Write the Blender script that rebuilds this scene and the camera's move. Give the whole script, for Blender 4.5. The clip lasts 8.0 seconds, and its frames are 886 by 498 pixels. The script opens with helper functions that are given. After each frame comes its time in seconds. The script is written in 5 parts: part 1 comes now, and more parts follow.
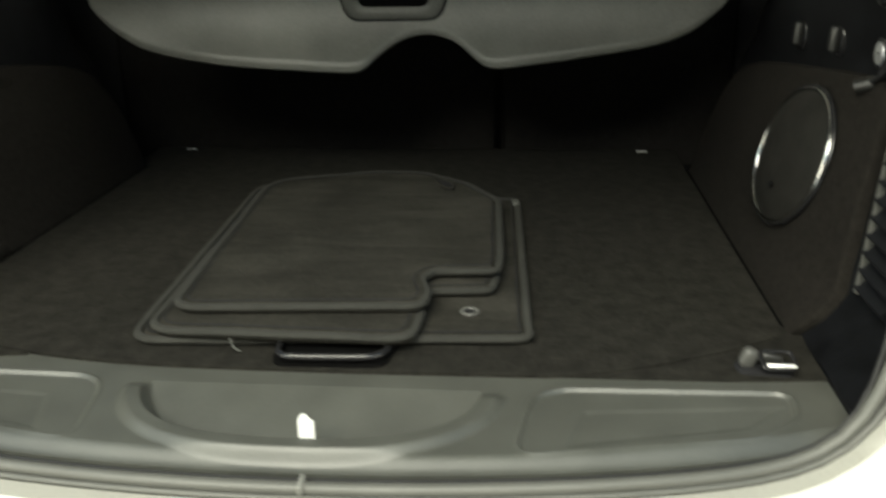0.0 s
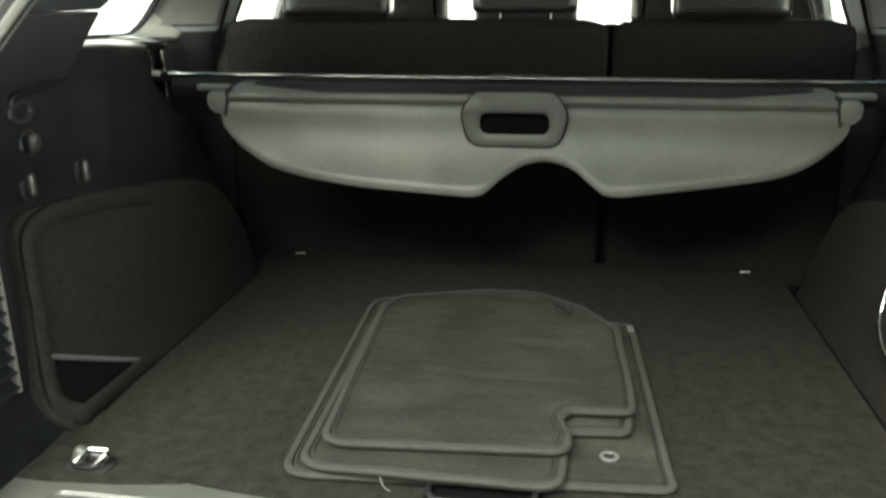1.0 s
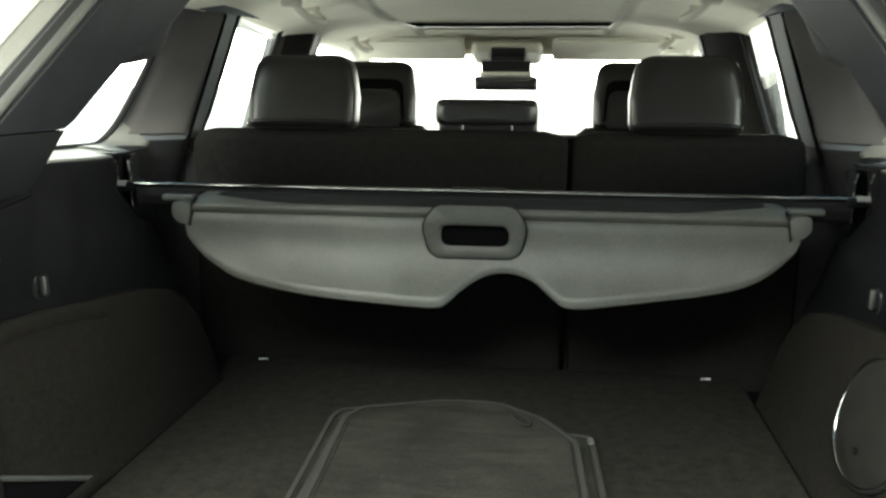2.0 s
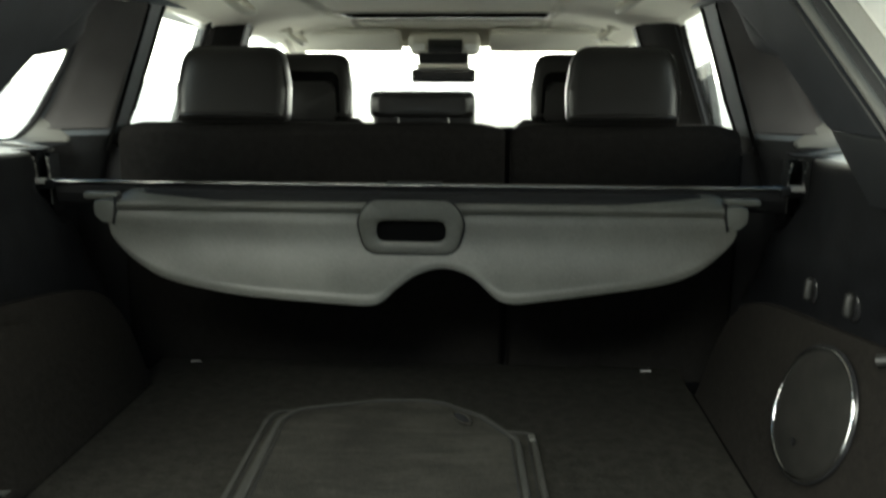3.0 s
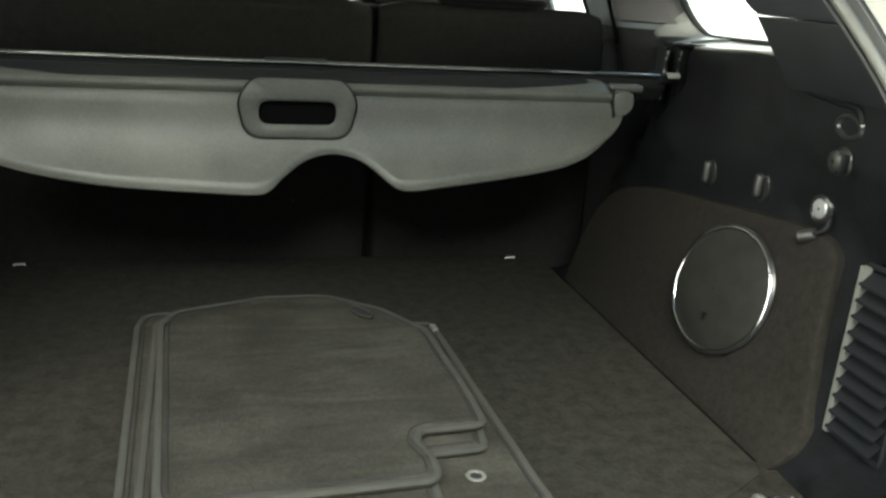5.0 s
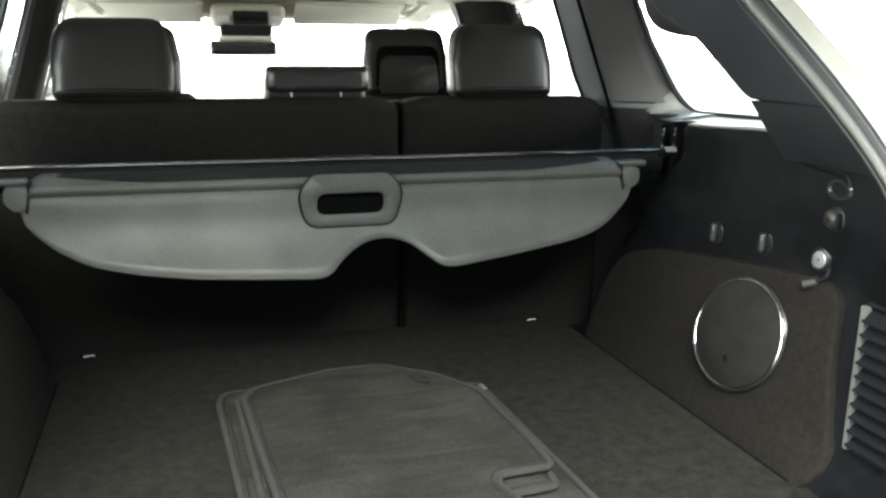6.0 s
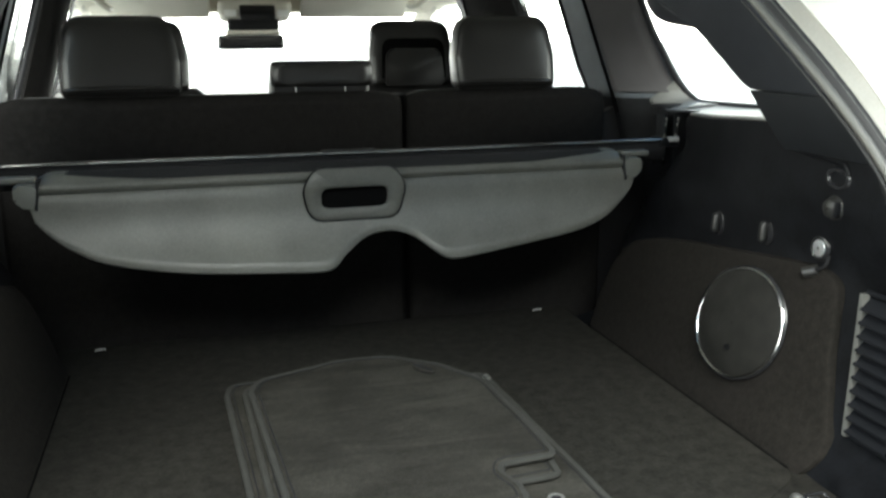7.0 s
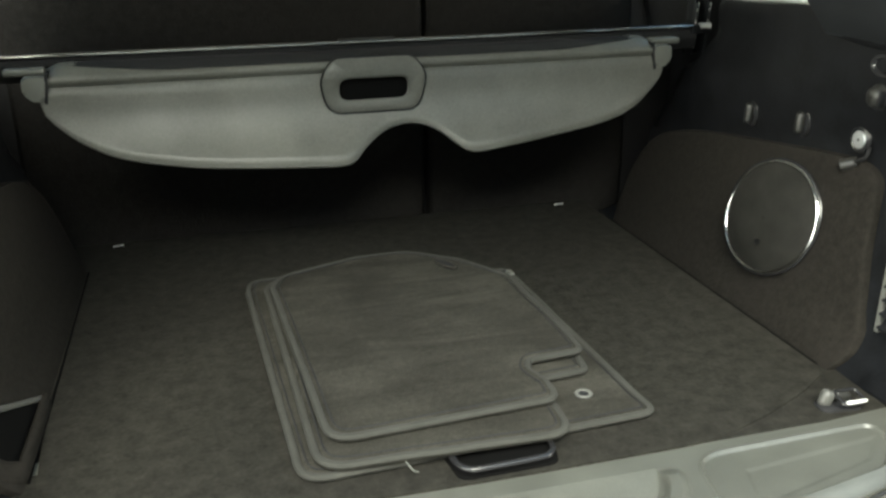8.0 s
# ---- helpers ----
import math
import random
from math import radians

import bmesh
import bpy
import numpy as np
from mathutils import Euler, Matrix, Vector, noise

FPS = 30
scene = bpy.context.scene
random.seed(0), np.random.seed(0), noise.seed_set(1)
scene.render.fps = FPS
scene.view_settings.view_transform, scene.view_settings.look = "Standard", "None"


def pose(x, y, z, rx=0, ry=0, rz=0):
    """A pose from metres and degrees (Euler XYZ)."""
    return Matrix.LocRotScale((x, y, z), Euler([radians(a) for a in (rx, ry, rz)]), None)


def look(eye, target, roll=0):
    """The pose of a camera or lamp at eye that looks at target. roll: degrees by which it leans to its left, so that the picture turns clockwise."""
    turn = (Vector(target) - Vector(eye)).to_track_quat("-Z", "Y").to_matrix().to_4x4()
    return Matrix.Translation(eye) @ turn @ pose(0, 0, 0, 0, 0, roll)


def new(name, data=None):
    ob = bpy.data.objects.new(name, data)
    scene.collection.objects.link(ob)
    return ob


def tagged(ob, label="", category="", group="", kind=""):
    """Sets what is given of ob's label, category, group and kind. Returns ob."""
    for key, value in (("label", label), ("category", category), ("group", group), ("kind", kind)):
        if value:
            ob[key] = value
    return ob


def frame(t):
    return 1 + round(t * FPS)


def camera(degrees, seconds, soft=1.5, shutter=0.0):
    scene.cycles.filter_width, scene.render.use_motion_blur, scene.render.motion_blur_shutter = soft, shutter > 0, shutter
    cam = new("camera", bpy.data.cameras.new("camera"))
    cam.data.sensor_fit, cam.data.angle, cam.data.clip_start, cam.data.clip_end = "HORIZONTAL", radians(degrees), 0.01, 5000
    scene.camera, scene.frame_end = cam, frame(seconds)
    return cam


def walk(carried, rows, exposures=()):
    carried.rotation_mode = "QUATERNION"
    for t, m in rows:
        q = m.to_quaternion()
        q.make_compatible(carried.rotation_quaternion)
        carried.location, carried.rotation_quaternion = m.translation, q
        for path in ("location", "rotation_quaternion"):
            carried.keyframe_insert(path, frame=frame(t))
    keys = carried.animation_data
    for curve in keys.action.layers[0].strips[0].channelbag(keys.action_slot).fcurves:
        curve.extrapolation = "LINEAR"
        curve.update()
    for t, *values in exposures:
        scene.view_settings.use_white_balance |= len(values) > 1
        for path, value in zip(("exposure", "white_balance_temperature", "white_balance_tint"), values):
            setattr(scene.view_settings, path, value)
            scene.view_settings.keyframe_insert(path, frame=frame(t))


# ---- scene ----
cam = camera(52.9, 8.0, soft=2.5, shutter=0.5)
PATH = [
    (0, (0.226, -1.575, 0.455), (0.036, 0.289, -0.244), -1.1),
    (0.5, (0.154, -1.593, 0.521), (-0.11, 0.279, -0.132), -0.7),
    (1, (0.105, -1.594, 0.559), (-0.185, 0.303, -0.002), -0.1),
    (1.5, (0.103, -1.595, 0.579), (-0.165, 0.337, 0.138), 0.2),
    (1.7, (0.118, -1.595, 0.601), (-0.143, 0.346, 0.192), 0.3),
    (2.8, (0.137, -1.565, 0.611), (-0.006, 0.399, 0.26), 0.3),
    (3, (0.138, -1.555, 0.604), (0.023, 0.403, 0.213), 0.2),
    (3.5, (0.157, -1.513, 0.577), (0.088, 0.421, 0.072), 0.1),
    (4, (0.095, -1.463, 0.563), (0.175, 0.437, -0.058), 1.7),
    (4.2, (0.043, -1.454, 0.562), (0.217, 0.428, -0.093), 2.5),
    (5.3, (-0.181, -1.473, 0.562), (0.351, 0.373, 0.006), 2.9),
    (5.5, (-0.233, -1.515, 0.586), (0.326, 0.332, 0.062), 2.1),
    (6, (-0.291, -1.588, 0.612), (0.262, 0.28, 0.162), 0.5),
    (6.5, (-0.293, -1.611, 0.617), (0.257, 0.266, 0.198), 0.2),
    (7, (-0.278, -1.607, 0.62), (0.245, 0.265, 0.147), -0.3),
    (7.5, (-0.283, -1.588, 0.624), (0.22, 0.246, 0.006), -0.4),
    (8, (-0.288, -1.568, 0.61), (0.191, 0.244, -0.089), -0.7),
]
walk(cam, [(t, look(eye, target, roll)) for t, eye, target, roll in PATH], [(0.0, 0.70, 7400, -1), (0.5, 1.65, 7400, -4), (1.0, 1.78, 7200, -4), (1.5, 1.78, 6900, -3), (3.0, 0.88, 6900, -3), (3.5, 1.62, 7100, -4), (4.0, 1.70, 7300, -5), (5.5, 1.80, 6800, 0), (6.0, 2.00, 6600, 2), (6.5, 1.34, 6500, 2), (7.0, 1.40, 6500, 2), (7.5, 1.72, 6900, -1), (8.0, 1.80, 7100, -1)])

# ---- light: bright overcast day outside the open tailgate ----
world = bpy.data.worlds.new("overcast")
scene.world = world
world.use_nodes = True
wn = world.node_tree
sky = wn.nodes.new("ShaderNodeTexSky")
sky.sky_type = "NISHITA"
sky.sun_disc = False
sky.sun_elevation = radians(49)
sky.sun_rotation = radians(196.3)
sky.air_density, sky.dust_density, sky.ozone_density = 1.6, 0.6, 1.0
wn.nodes["Background"].inputs["Strength"].default_value = 0.15
wn.links.new(sky.outputs["Color"], wn.nodes["Background"].inputs["Color"])
sun_data = bpy.data.lights.new("sun", "SUN")
sun_data.energy = 4.0
sun_data.angle = radians(44)
sun_data.color = (1.0, 0.98, 0.94)
sun = new("sun", sun_data)
sun.matrix_world = look((-2.2, -7.5, 9.0), (0, 0, 0))
# lamps added in door window and windscreen openings as daylight, tilted up to brighten the headliner
OPENINGS = [("windscreen_daylight", (-0.015, 2.06, 0.555), (-0.015, 0, 0.90), (1.10, 0.18), 1.5)]
for k in (-1, 1):
    OPENINGS.append(("rear_door_daylight", (k * 0.665, 0.55, 0.58), (0, 0.55, 0.66), (0.28, 0.22), 0.16))
    OPENINGS.append(("front_door_daylight", (k * 0.680, 1.38, 0.57), (0, 1.38, 0.65), (0.75, 0.18), 0.35))
for nm, eye, target, size, power in OPENINGS:
    lamp = bpy.data.lights.new(nm, "AREA")
    lamp.shape, lamp.energy, lamp.color = "RECTANGLE", power, (1.0, 0.99, 0.97)
    lamp.size, lamp.size_y = size
    new(nm, lamp).matrix_world = look(eye, target)

# ---- materials ----


def material(name, color, rough=0.6, metal=0.0, vary=0.15, big=6.0, fine=250.0, bump=0.15, depth=0.0006, spec=0.5, stretch=(1, 1, 1), sheen=0.0):
    """A procedural surface: stains at a large scale, grain at a fine one, and a fine relief."""
    m = bpy.data.materials.new(name)
    m.use_nodes = True
    n, l = m.node_tree.nodes, m.node_tree.links
    b = n["Principled BSDF"]
    tc = n.new("ShaderNodeTexCoord")
    mp = n.new("ShaderNodeMapping")
    mp.inputs["Scale"].default_value = stretch
    l.new(tc.outputs["Object"], mp.inputs["Vector"])
    t1 = n.new("ShaderNodeTexNoise")
    t1.inputs["Scale"].default_value, t1.inputs["Detail"].default_value = big, 4.0
    t2 = n.new("ShaderNodeTexNoise")
    t2.inputs["Scale"].default_value, t2.inputs["Detail"].default_value = fine, 2.0
    l.new(mp.outputs["Vector"], t1.inputs["Vector"])
    l.new(tc.outputs["Object"], t2.inputs["Vector"])
    mix = n.new("ShaderNodeMath")
    mix.operation = "MULTIPLY_ADD"
    mix.inputs[1].default_value = 0.6
    l.new(t1.outputs["Fac"], mix.inputs[0])
    half = n.new("ShaderNodeMath")
    half.operation = "MULTIPLY"
    half.inputs[1].default_value = 0.4
    l.new(t2.outputs["Fac"], half.inputs[0])
    l.new(half.outputs[0], mix.inputs[2])
    ramp = n.new("ShaderNodeMapRange")
    ramp.inputs["From Min"].default_value, ramp.inputs["From Max"].default_value = 0.3, 0.7
    ramp.inputs["To Min"].default_value, ramp.inputs["To Max"].default_value = 1 - vary, 1 + vary
    l.new(mix.outputs[0], ramp.inputs["Value"])
    mul = n.new("ShaderNodeVectorMath")
    mul.operation = "SCALE"
    mul.inputs[0].default_value = color
    l.new(ramp.outputs["Result"], mul.inputs["Scale"])
    l.new(mul.outputs["Vector"], b.inputs["Base Color"])
    b.inputs["Roughness"].default_value = rough
    b.inputs["Metallic"].default_value = metal
    b.inputs["Specular IOR Level"].default_value = spec
    if sheen:
        b.inputs["Sheen Weight"].default_value = sheen
        b.inputs["Sheen Roughness"].default_value = 0.5
    if bump:
        bp = n.new("ShaderNodeBump")
        bp.inputs["Strength"].default_value = bump
        bp.inputs["Distance"].default_value = depth
        l.new(t2.outputs["Fac"], bp.inputs["Height"])
        l.new(bp.outputs["Normal"], b.inputs["Normal"])
    return m


CARPET = material("cargo_carpet", (0.0148, 0.0140, 0.0118), 0.95, vary=0.55, big=44, fine=150, bump=0.9, depth=0.0015, spec=0.1)
SIDE_CARPET = material("side_carpet", (0.0114, 0.0101, 0.0087), 0.95, vary=0.4, big=90, fine=220, bump=0.8, depth=0.0012, spec=0.1)
SEAT_CARPET = material("seat_back_carpet", (0.0113, 0.0106, 0.0102), 0.95, vary=0.32, big=80, fine=200, bump=0.8, depth=0.0012, spec=0.1)
MAT_EDGE = material("mat_binding", (0.034, 0.034, 0.0305), 0.9, vary=0.2, big=30, fine=900, bump=0.7, depth=0.0008, spec=0.15)
VINYL = material("cover_vinyl", (0.078, 0.079, 0.070), 0.42, vary=0.28, big=9, fine=260, bump=0.25, depth=0.0004, spec=0.35)
SILL_PLASTIC = material("sill_plastic", (0.057, 0.0585, 0.0515), 0.42, vary=0.24, big=16, fine=500, bump=0.4, depth=0.0004, spec=0.6)
TRIM = material("dark_trim_plastic", (0.0040, 0.0043, 0.0052), 0.55, vary=0.7, big=26, fine=150, bump=0.5, depth=0.0005, spec=0.14)
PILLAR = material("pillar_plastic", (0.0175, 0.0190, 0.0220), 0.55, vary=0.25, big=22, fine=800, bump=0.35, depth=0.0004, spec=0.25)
# Trim plastic again, with the window's light put into its colour.
LEDGE_LIT = material("ledge_lit_plastic", (0.17, 0.17, 0.155), 0.55, vary=0.12, big=6, fine=800, bump=0.3, depth=0.0004, spec=0.6)
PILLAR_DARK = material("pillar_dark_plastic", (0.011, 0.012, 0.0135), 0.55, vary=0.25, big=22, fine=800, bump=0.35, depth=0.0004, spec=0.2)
# Pillar plastic in a paler tone: light from the windows put into the colour.
PILLAR_LIT = material("pillar_lit_plastic", (0.075, 0.085, 0.095), 0.55, vary=0.2, big=22, fine=800, bump=0.35, depth=0.0004, spec=0.3)
PILLAR_CLOTH = material("pillar_cover", (0.064, 0.061, 0.061), 0.8, vary=0.2, big=8, fine=600, bump=0.5, depth=0.0006, spec=0.2)
GLOSS_BLACK = material("gloss_black", (0.012, 0.012, 0.013), 0.25, vary=0.1, bump=0.0)
SOFT_BLACK = material("soft_black", (0.012, 0.012, 0.013), 0.8, vary=0.2, bump=0.3, depth=0.0005, spec=0.2)
RUBBER = material("seal_rubber", (0.014, 0.014, 0.014), 0.6, vary=0.15, big=20, fine=600, bump=0.3, depth=0.0005, spec=0.4)
LEATHER = material("black_leather", (0.010, 0.0097, 0.0093), 0.36, vary=0.2, big=10, fine=350, bump=0.35, depth=0.0009, spec=0.4)
CHROME = material("chrome", (0.75, 0.75, 0.73), 0.12, 1.0, vary=0.05, big=20, fine=300, bump=0.05, depth=0.0002)
DARK_CHROME = material("dark_chrome", (0.22, 0.22, 0.21), 0.18, 1.0, vary=0.05, big=20, fine=300, bump=0.05, depth=0.0002)
KNOB_GREY = material("knob_plastic", (0.060, 0.060, 0.056), 0.45, vary=0.1, big=30, fine=700, bump=0.2, depth=0.0003)
HOOK_GREY = material("hook_plastic", (0.017, 0.017, 0.0158), 0.38, vary=0.1, big=30, fine=700, bump=0.2, depth=0.0003)
PAINT = material("cream_paint", (0.60, 0.59, 0.54), 0.3, vary=0.05, big=8, fine=300, bump=0.03, depth=0.0003)
FLANGE = material("flange_paint", (0.27, 0.265, 0.235), 0.4, vary=0.12, big=14, fine=300, bump=0.05, depth=0.0003)
HEADLINER = material("headliner_cloth", (0.78, 0.75, 0.66), 0.95, vary=0.08, big=5, fine=700, bump=0.5, depth=0.0006, spec=0.1)
CREAM_PLASTIC = material("cream_plastic", (0.60, 0.58, 0.50), 0.55, vary=0.08, big=9, fine=700, bump=0.2, depth=0.0003)
ZINC = material("zinc_plating", (0.40, 0.40, 0.385), 0.35, 0.2, vary=0.08, big=60, fine=600, bump=0.1, depth=0.0002)
WHITE_METAL = material("polished_bar", (0.92, 0.92, 0.90), 0.25, 0.3, vary=0.03, bump=0.0)
TIP_GREY = material("tip_plastic", (0.085, 0.088, 0.079), 0.45, vary=0.08, big=30, fine=700, bump=0.2, depth=0.0003)
SATIN = material("satin_disc", (0.80, 0.82, 0.84), 0.45, 1.0, vary=0.05, big=40, fine=500, bump=0.1, depth=0.0002)
SEAL_SKIN = material("seal_skin", (0.086, 0.086, 0.077), 0.5, vary=0.12, big=20, fine=500, bump=0.2, depth=0.0004)
VENT_LIGHT = material("vent_frame_plastic", (0.095, 0.095, 0.087), 0.5, vary=0.1, big=20, fine=700, bump=0.2, depth=0.0003)
VENT_GREY = material("vent_plastic", (0.0065, 0.007, 0.0085), 0.6, vary=0.12, big=20, fine=700, bump=0.2, depth=0.0003, spec=0.15)
WHITE_TAG = material("white_tag", (0.85, 0.85, 0.82), 0.5, vary=0.03, bump=0.0)
WALL_PLAIN = material("rendered_wall", (0.085, 0.082, 0.077), 0.9, vary=0.15, big=1.5, fine=80, bump=0.3, depth=0.003)
# Near-black for holes and gaps: their inner shade is put into the colour.
VOID = material("dark_void", (0.004, 0.004, 0.004), 1.0, vary=0.1, bump=0.0, spec=0.0)
ASPHALT = material("pavement_concrete", (0.58, 0.575, 0.55), 0.9, vary=0.2, big=0.8, fine=60, bump=0.5, depth=0.004)
MESH_CLOTH = material("speaker_mesh", (0.013, 0.0125, 0.011), 0.75, vary=0.4, big=30, fine=700, bump=0.8, depth=0.0008, spec=0.15)


def pile_material(name, color):
    """Worn carpet pile: broad stains, brushed streaks across the mat, fine tufts."""
    m = material(name, color, 0.95, vary=0.45, big=9, fine=330, bump=1.0, depth=0.0018, spec=0.08)
    n, l = m.node_tree.nodes, m.node_tree.links
    b = n["Principled BSDF"]
    first = b.inputs["Base Color"].links[0].from_socket
    tc = n.new("ShaderNodeTexCoord")
    mp = n.new("ShaderNodeMapping")
    mp.inputs["Scale"].default_value = (2.6, 13.0, 8.0)
    mp.inputs["Rotation"].default_value = (0, 0, 0.05)
    l.new(tc.outputs["Object"], mp.inputs["Vector"])
    t = n.new("ShaderNodeTexNoise")
    t.inputs["Scale"].default_value, t.inputs["Detail"].default_value, t.inputs["Roughness"].default_value = 1.0, 5.0, 0.65
    t.inputs["Distortion"].default_value = 0.9
    l.new(mp.outputs["Vector"], t.inputs["Vector"])
    tuft = n.new("ShaderNodeTexNoise")
    tuft.inputs["Scale"].default_value, tuft.inputs["Detail"].default_value = 110.0, 3.0
    l.new(tc.outputs["Object"], tuft.inputs["Vector"])
    add = n.new("ShaderNodeMath")
    add.operation = "MULTIPLY_ADD"
    add.inputs[1].default_value = 0.38
    l.new(tuft.outputs["Fac"], add.inputs[0])
    l.new(t.outputs["Fac"], add.inputs[2])
    ramp = n.new("ShaderNodeMapRange")
    ramp.inputs["From Min"].default_value, ramp.inputs["From Max"].default_value = 0.50, 0.88
    ramp.inputs["To Min"].default_value, ramp.inputs["To Max"].default_value = 0.66, 1.36
    l.new(add.outputs[0], ramp.inputs["Value"])
    mul = n.new("ShaderNodeVectorMath")
    mul.operation = "SCALE"
    l.new(first, mul.inputs[0])
    l.new(ramp.outputs["Result"], mul.inputs["Scale"])
    l.new(mul.outputs["Vector"], b.inputs["Base Color"])
    return m


MAT_PILE = pile_material("mat_pile", (0.0265, 0.0252, 0.0214))


def glass_material(name, tint):
    m = bpy.data.materials.new(name)
    m.use_nodes = True
    n, l = m.node_tree.nodes, m.node_tree.links
    n.remove(n["Principled BSDF"])
    tr = n.new("ShaderNodeBsdfTransparent")
    tr.inputs["Color"].default_value = (*tint, 1)
    gl = n.new("ShaderNodeBsdfGlossy")
    gl.inputs["Roughness"].default_value = 0.02
    lw = n.new("ShaderNodeLayerWeight")
    lw.inputs["Blend"].default_value = 0.5
    pw = n.new("ShaderNodeMath")
    pw.operation = "POWER"
    pw.inputs[1].default_value = 5.0
    l.new(lw.outputs["Facing"], pw.inputs[0])
    fr = n.new("ShaderNodeMath")
    fr.operation = "MULTIPLY_ADD"
    fr.inputs[1].default_value, fr.inputs[2].default_value = 0.6, 0.03
    l.new(pw.outputs[0], fr.inputs[0])
    mx = n.new("ShaderNodeMixShader")
    l.new(fr.outputs[0], mx.inputs["Fac"])
    l.new(tr.outputs["BSDF"], mx.inputs[1])
    l.new(gl.outputs["BSDF"], mx.inputs[2])
    l.new(mx.outputs["Shader"], n["Material Output"].inputs["Surface"])
    return m


HAZE = bpy.data.materials.new("overcast_haze")
HAZE.use_nodes = True
haze = HAZE.node_tree.nodes.new("ShaderNodeEmission")
haze.inputs["Color"].default_value = (1.0, 0.98, 0.95, 1)
haze.inputs["Strength"].default_value = 6.5
HAZE.node_tree.links.new(haze.outputs["Emission"], HAZE.node_tree.nodes["Material Output"].inputs["Surface"])
GLASS = glass_material("window_glass", (0.955, 0.97, 0.96))

# ---- mesh helpers ----
XC = -0.005  # the car's middle


def thing(name, label, category, group="", kind="", at=(0, 0, 0)):
    ob = new(name)
    ob.empty_display_size = 0.05
    ob.location = at
    return tagged(ob, label, category, group, kind)


def finish(bm, name, mat, smooth=40):
    bmesh.ops.recalc_face_normals(bm, faces=bm.faces)
    me = bpy.data.meshes.new(name)
    bm.to_mesh(me)
    bm.free()
    me.materials.append(mat)
    if smooth:
        for p in me.polygons:
            p.use_smooth = True
        me.set_sharp_from_angle(angle=radians(smooth))
    return me


def part(name, bm, mat, parent, label="", smooth=40):
    ob = new(name, finish(bm, name, mat, smooth))
    ob.parent = parent
    if parent is not None:
        ob.matrix_parent_inverse = parent_matrix(parent).inverted()
    return tagged(ob, label)


def parent_matrix(ob):
    m = ob.matrix_basis
    return m if ob.parent is None else parent_matrix(ob.parent) @ ob.matrix_parent_inverse @ m


def solid(name, bm, mat, label, category, group="", kind="", smooth=40):
    return tagged(new(name, finish(bm, name, mat, smooth)), label, category, group, kind)


def rounded(pts, radii, seg=6):
    """A closed 2D outline with its corners rounded."""
    out, n = [], len(pts)
    for i in range(n):
        p, a, b = Vector(pts[i]), Vector(pts[i - 1]), Vector(pts[(i + 1) % n])
        r = radii[i] if isinstance(radii, (list, tuple)) else radii
        if r <= 0:
            out.append((p.x, p.y))
            continue
        u, w = (a - p), (b - p)
        lu, lw = u.length, w.length
        u.normalize(), w.normalize()
        ang = u.angle(w)
        d = min(r / math.tan(ang / 2), lu * 0.48, lw * 0.48)
        p0, p1 = p + u * d, p + w * d
        for k in range(seg + 1):
            t = k / seg
            q = p0 * (1 - t) ** 2 + p * 2 * t * (1 - t) + p1 * t ** 2
            out.append((q.x, q.y))
    return out


def dense(pts, d=0.012):
    out = []
    for i, p in enumerate(pts):
        q = pts[(i + 1) % len(pts)]
        n = max(1, int(math.hypot(q[0] - p[0], q[1] - p[1]) / d))
        out += [(p[0] + (q[0] - p[0]) * k / n, p[1] + (q[1] - p[1]) * k / n) for k in range(n)]
    return out


def flow(pts, per=6, closed=False):
    """A smooth curve through the points (Catmull-Rom)."""
    v = [Vector(p) for p in pts]
    n, out = len(v), []
    for i in range(n if closed else n - 1):
        if closed:
            a, b, c, d = v[i - 1], v[i], v[(i + 1) % n], v[(i + 2) % n]
        else:
            a, b, c, d = v[max(i - 1, 0)], v[i], v[i + 1], v[min(i + 2, n - 1)]
        for k in range(per):
            t = k / per
            out.append(0.5 * (2 * b + (c - a) * t + (2 * a - 5 * b + 4 * c - d) * t * t + (3 * b - a - 3 * c + d) * t ** 3))
    if not closed:
        out.append(v[-1].copy())
    return out


def slab(bm, pts, way, bevel=0.0, seg=2):
    """A plate: the flat outline pts (3D), thickened along way, the rim of the first face bevelled."""
    way = Vector(way)
    v0 = [bm.verts.new(p) for p in pts]
    v1 = [bm.verts.new(Vector(p) + way) for p in pts]
    n = len(pts)
    f0 = bm.faces.new(v0)
    bm.faces.new(v1[::-1])
    for i in range(n):
        bm.faces.new((v0[i], v0[(i + 1) % n], v1[(i + 1) % n], v1[i]))
    if bevel:
        bmesh.ops.bevel(bm, geom=list(f0.edges), offset=bevel, segments=seg, affect="EDGES", profile=0.5)
    return bm


def rbox(bm, size, m, bevel=0.01, seg=3):
    """A box with rounded edges at the pose m."""
    made = bmesh.ops.create_cube(bm, size=1)
    vs = made["verts"]
    bmesh.ops.scale(bm, vec=size, verts=vs)
    if bevel:
        es = list({e for v in vs for e in v.link_edges})
        r = bmesh.ops.bevel(bm, geom=es, offset=bevel, segments=seg, affect="EDGES", profile=0.5)
        vs = list({v for v in vs if v.is_valid} | set(r["verts"]))
    bmesh.ops.transform(bm, matrix=m, verts=vs)
    return bm


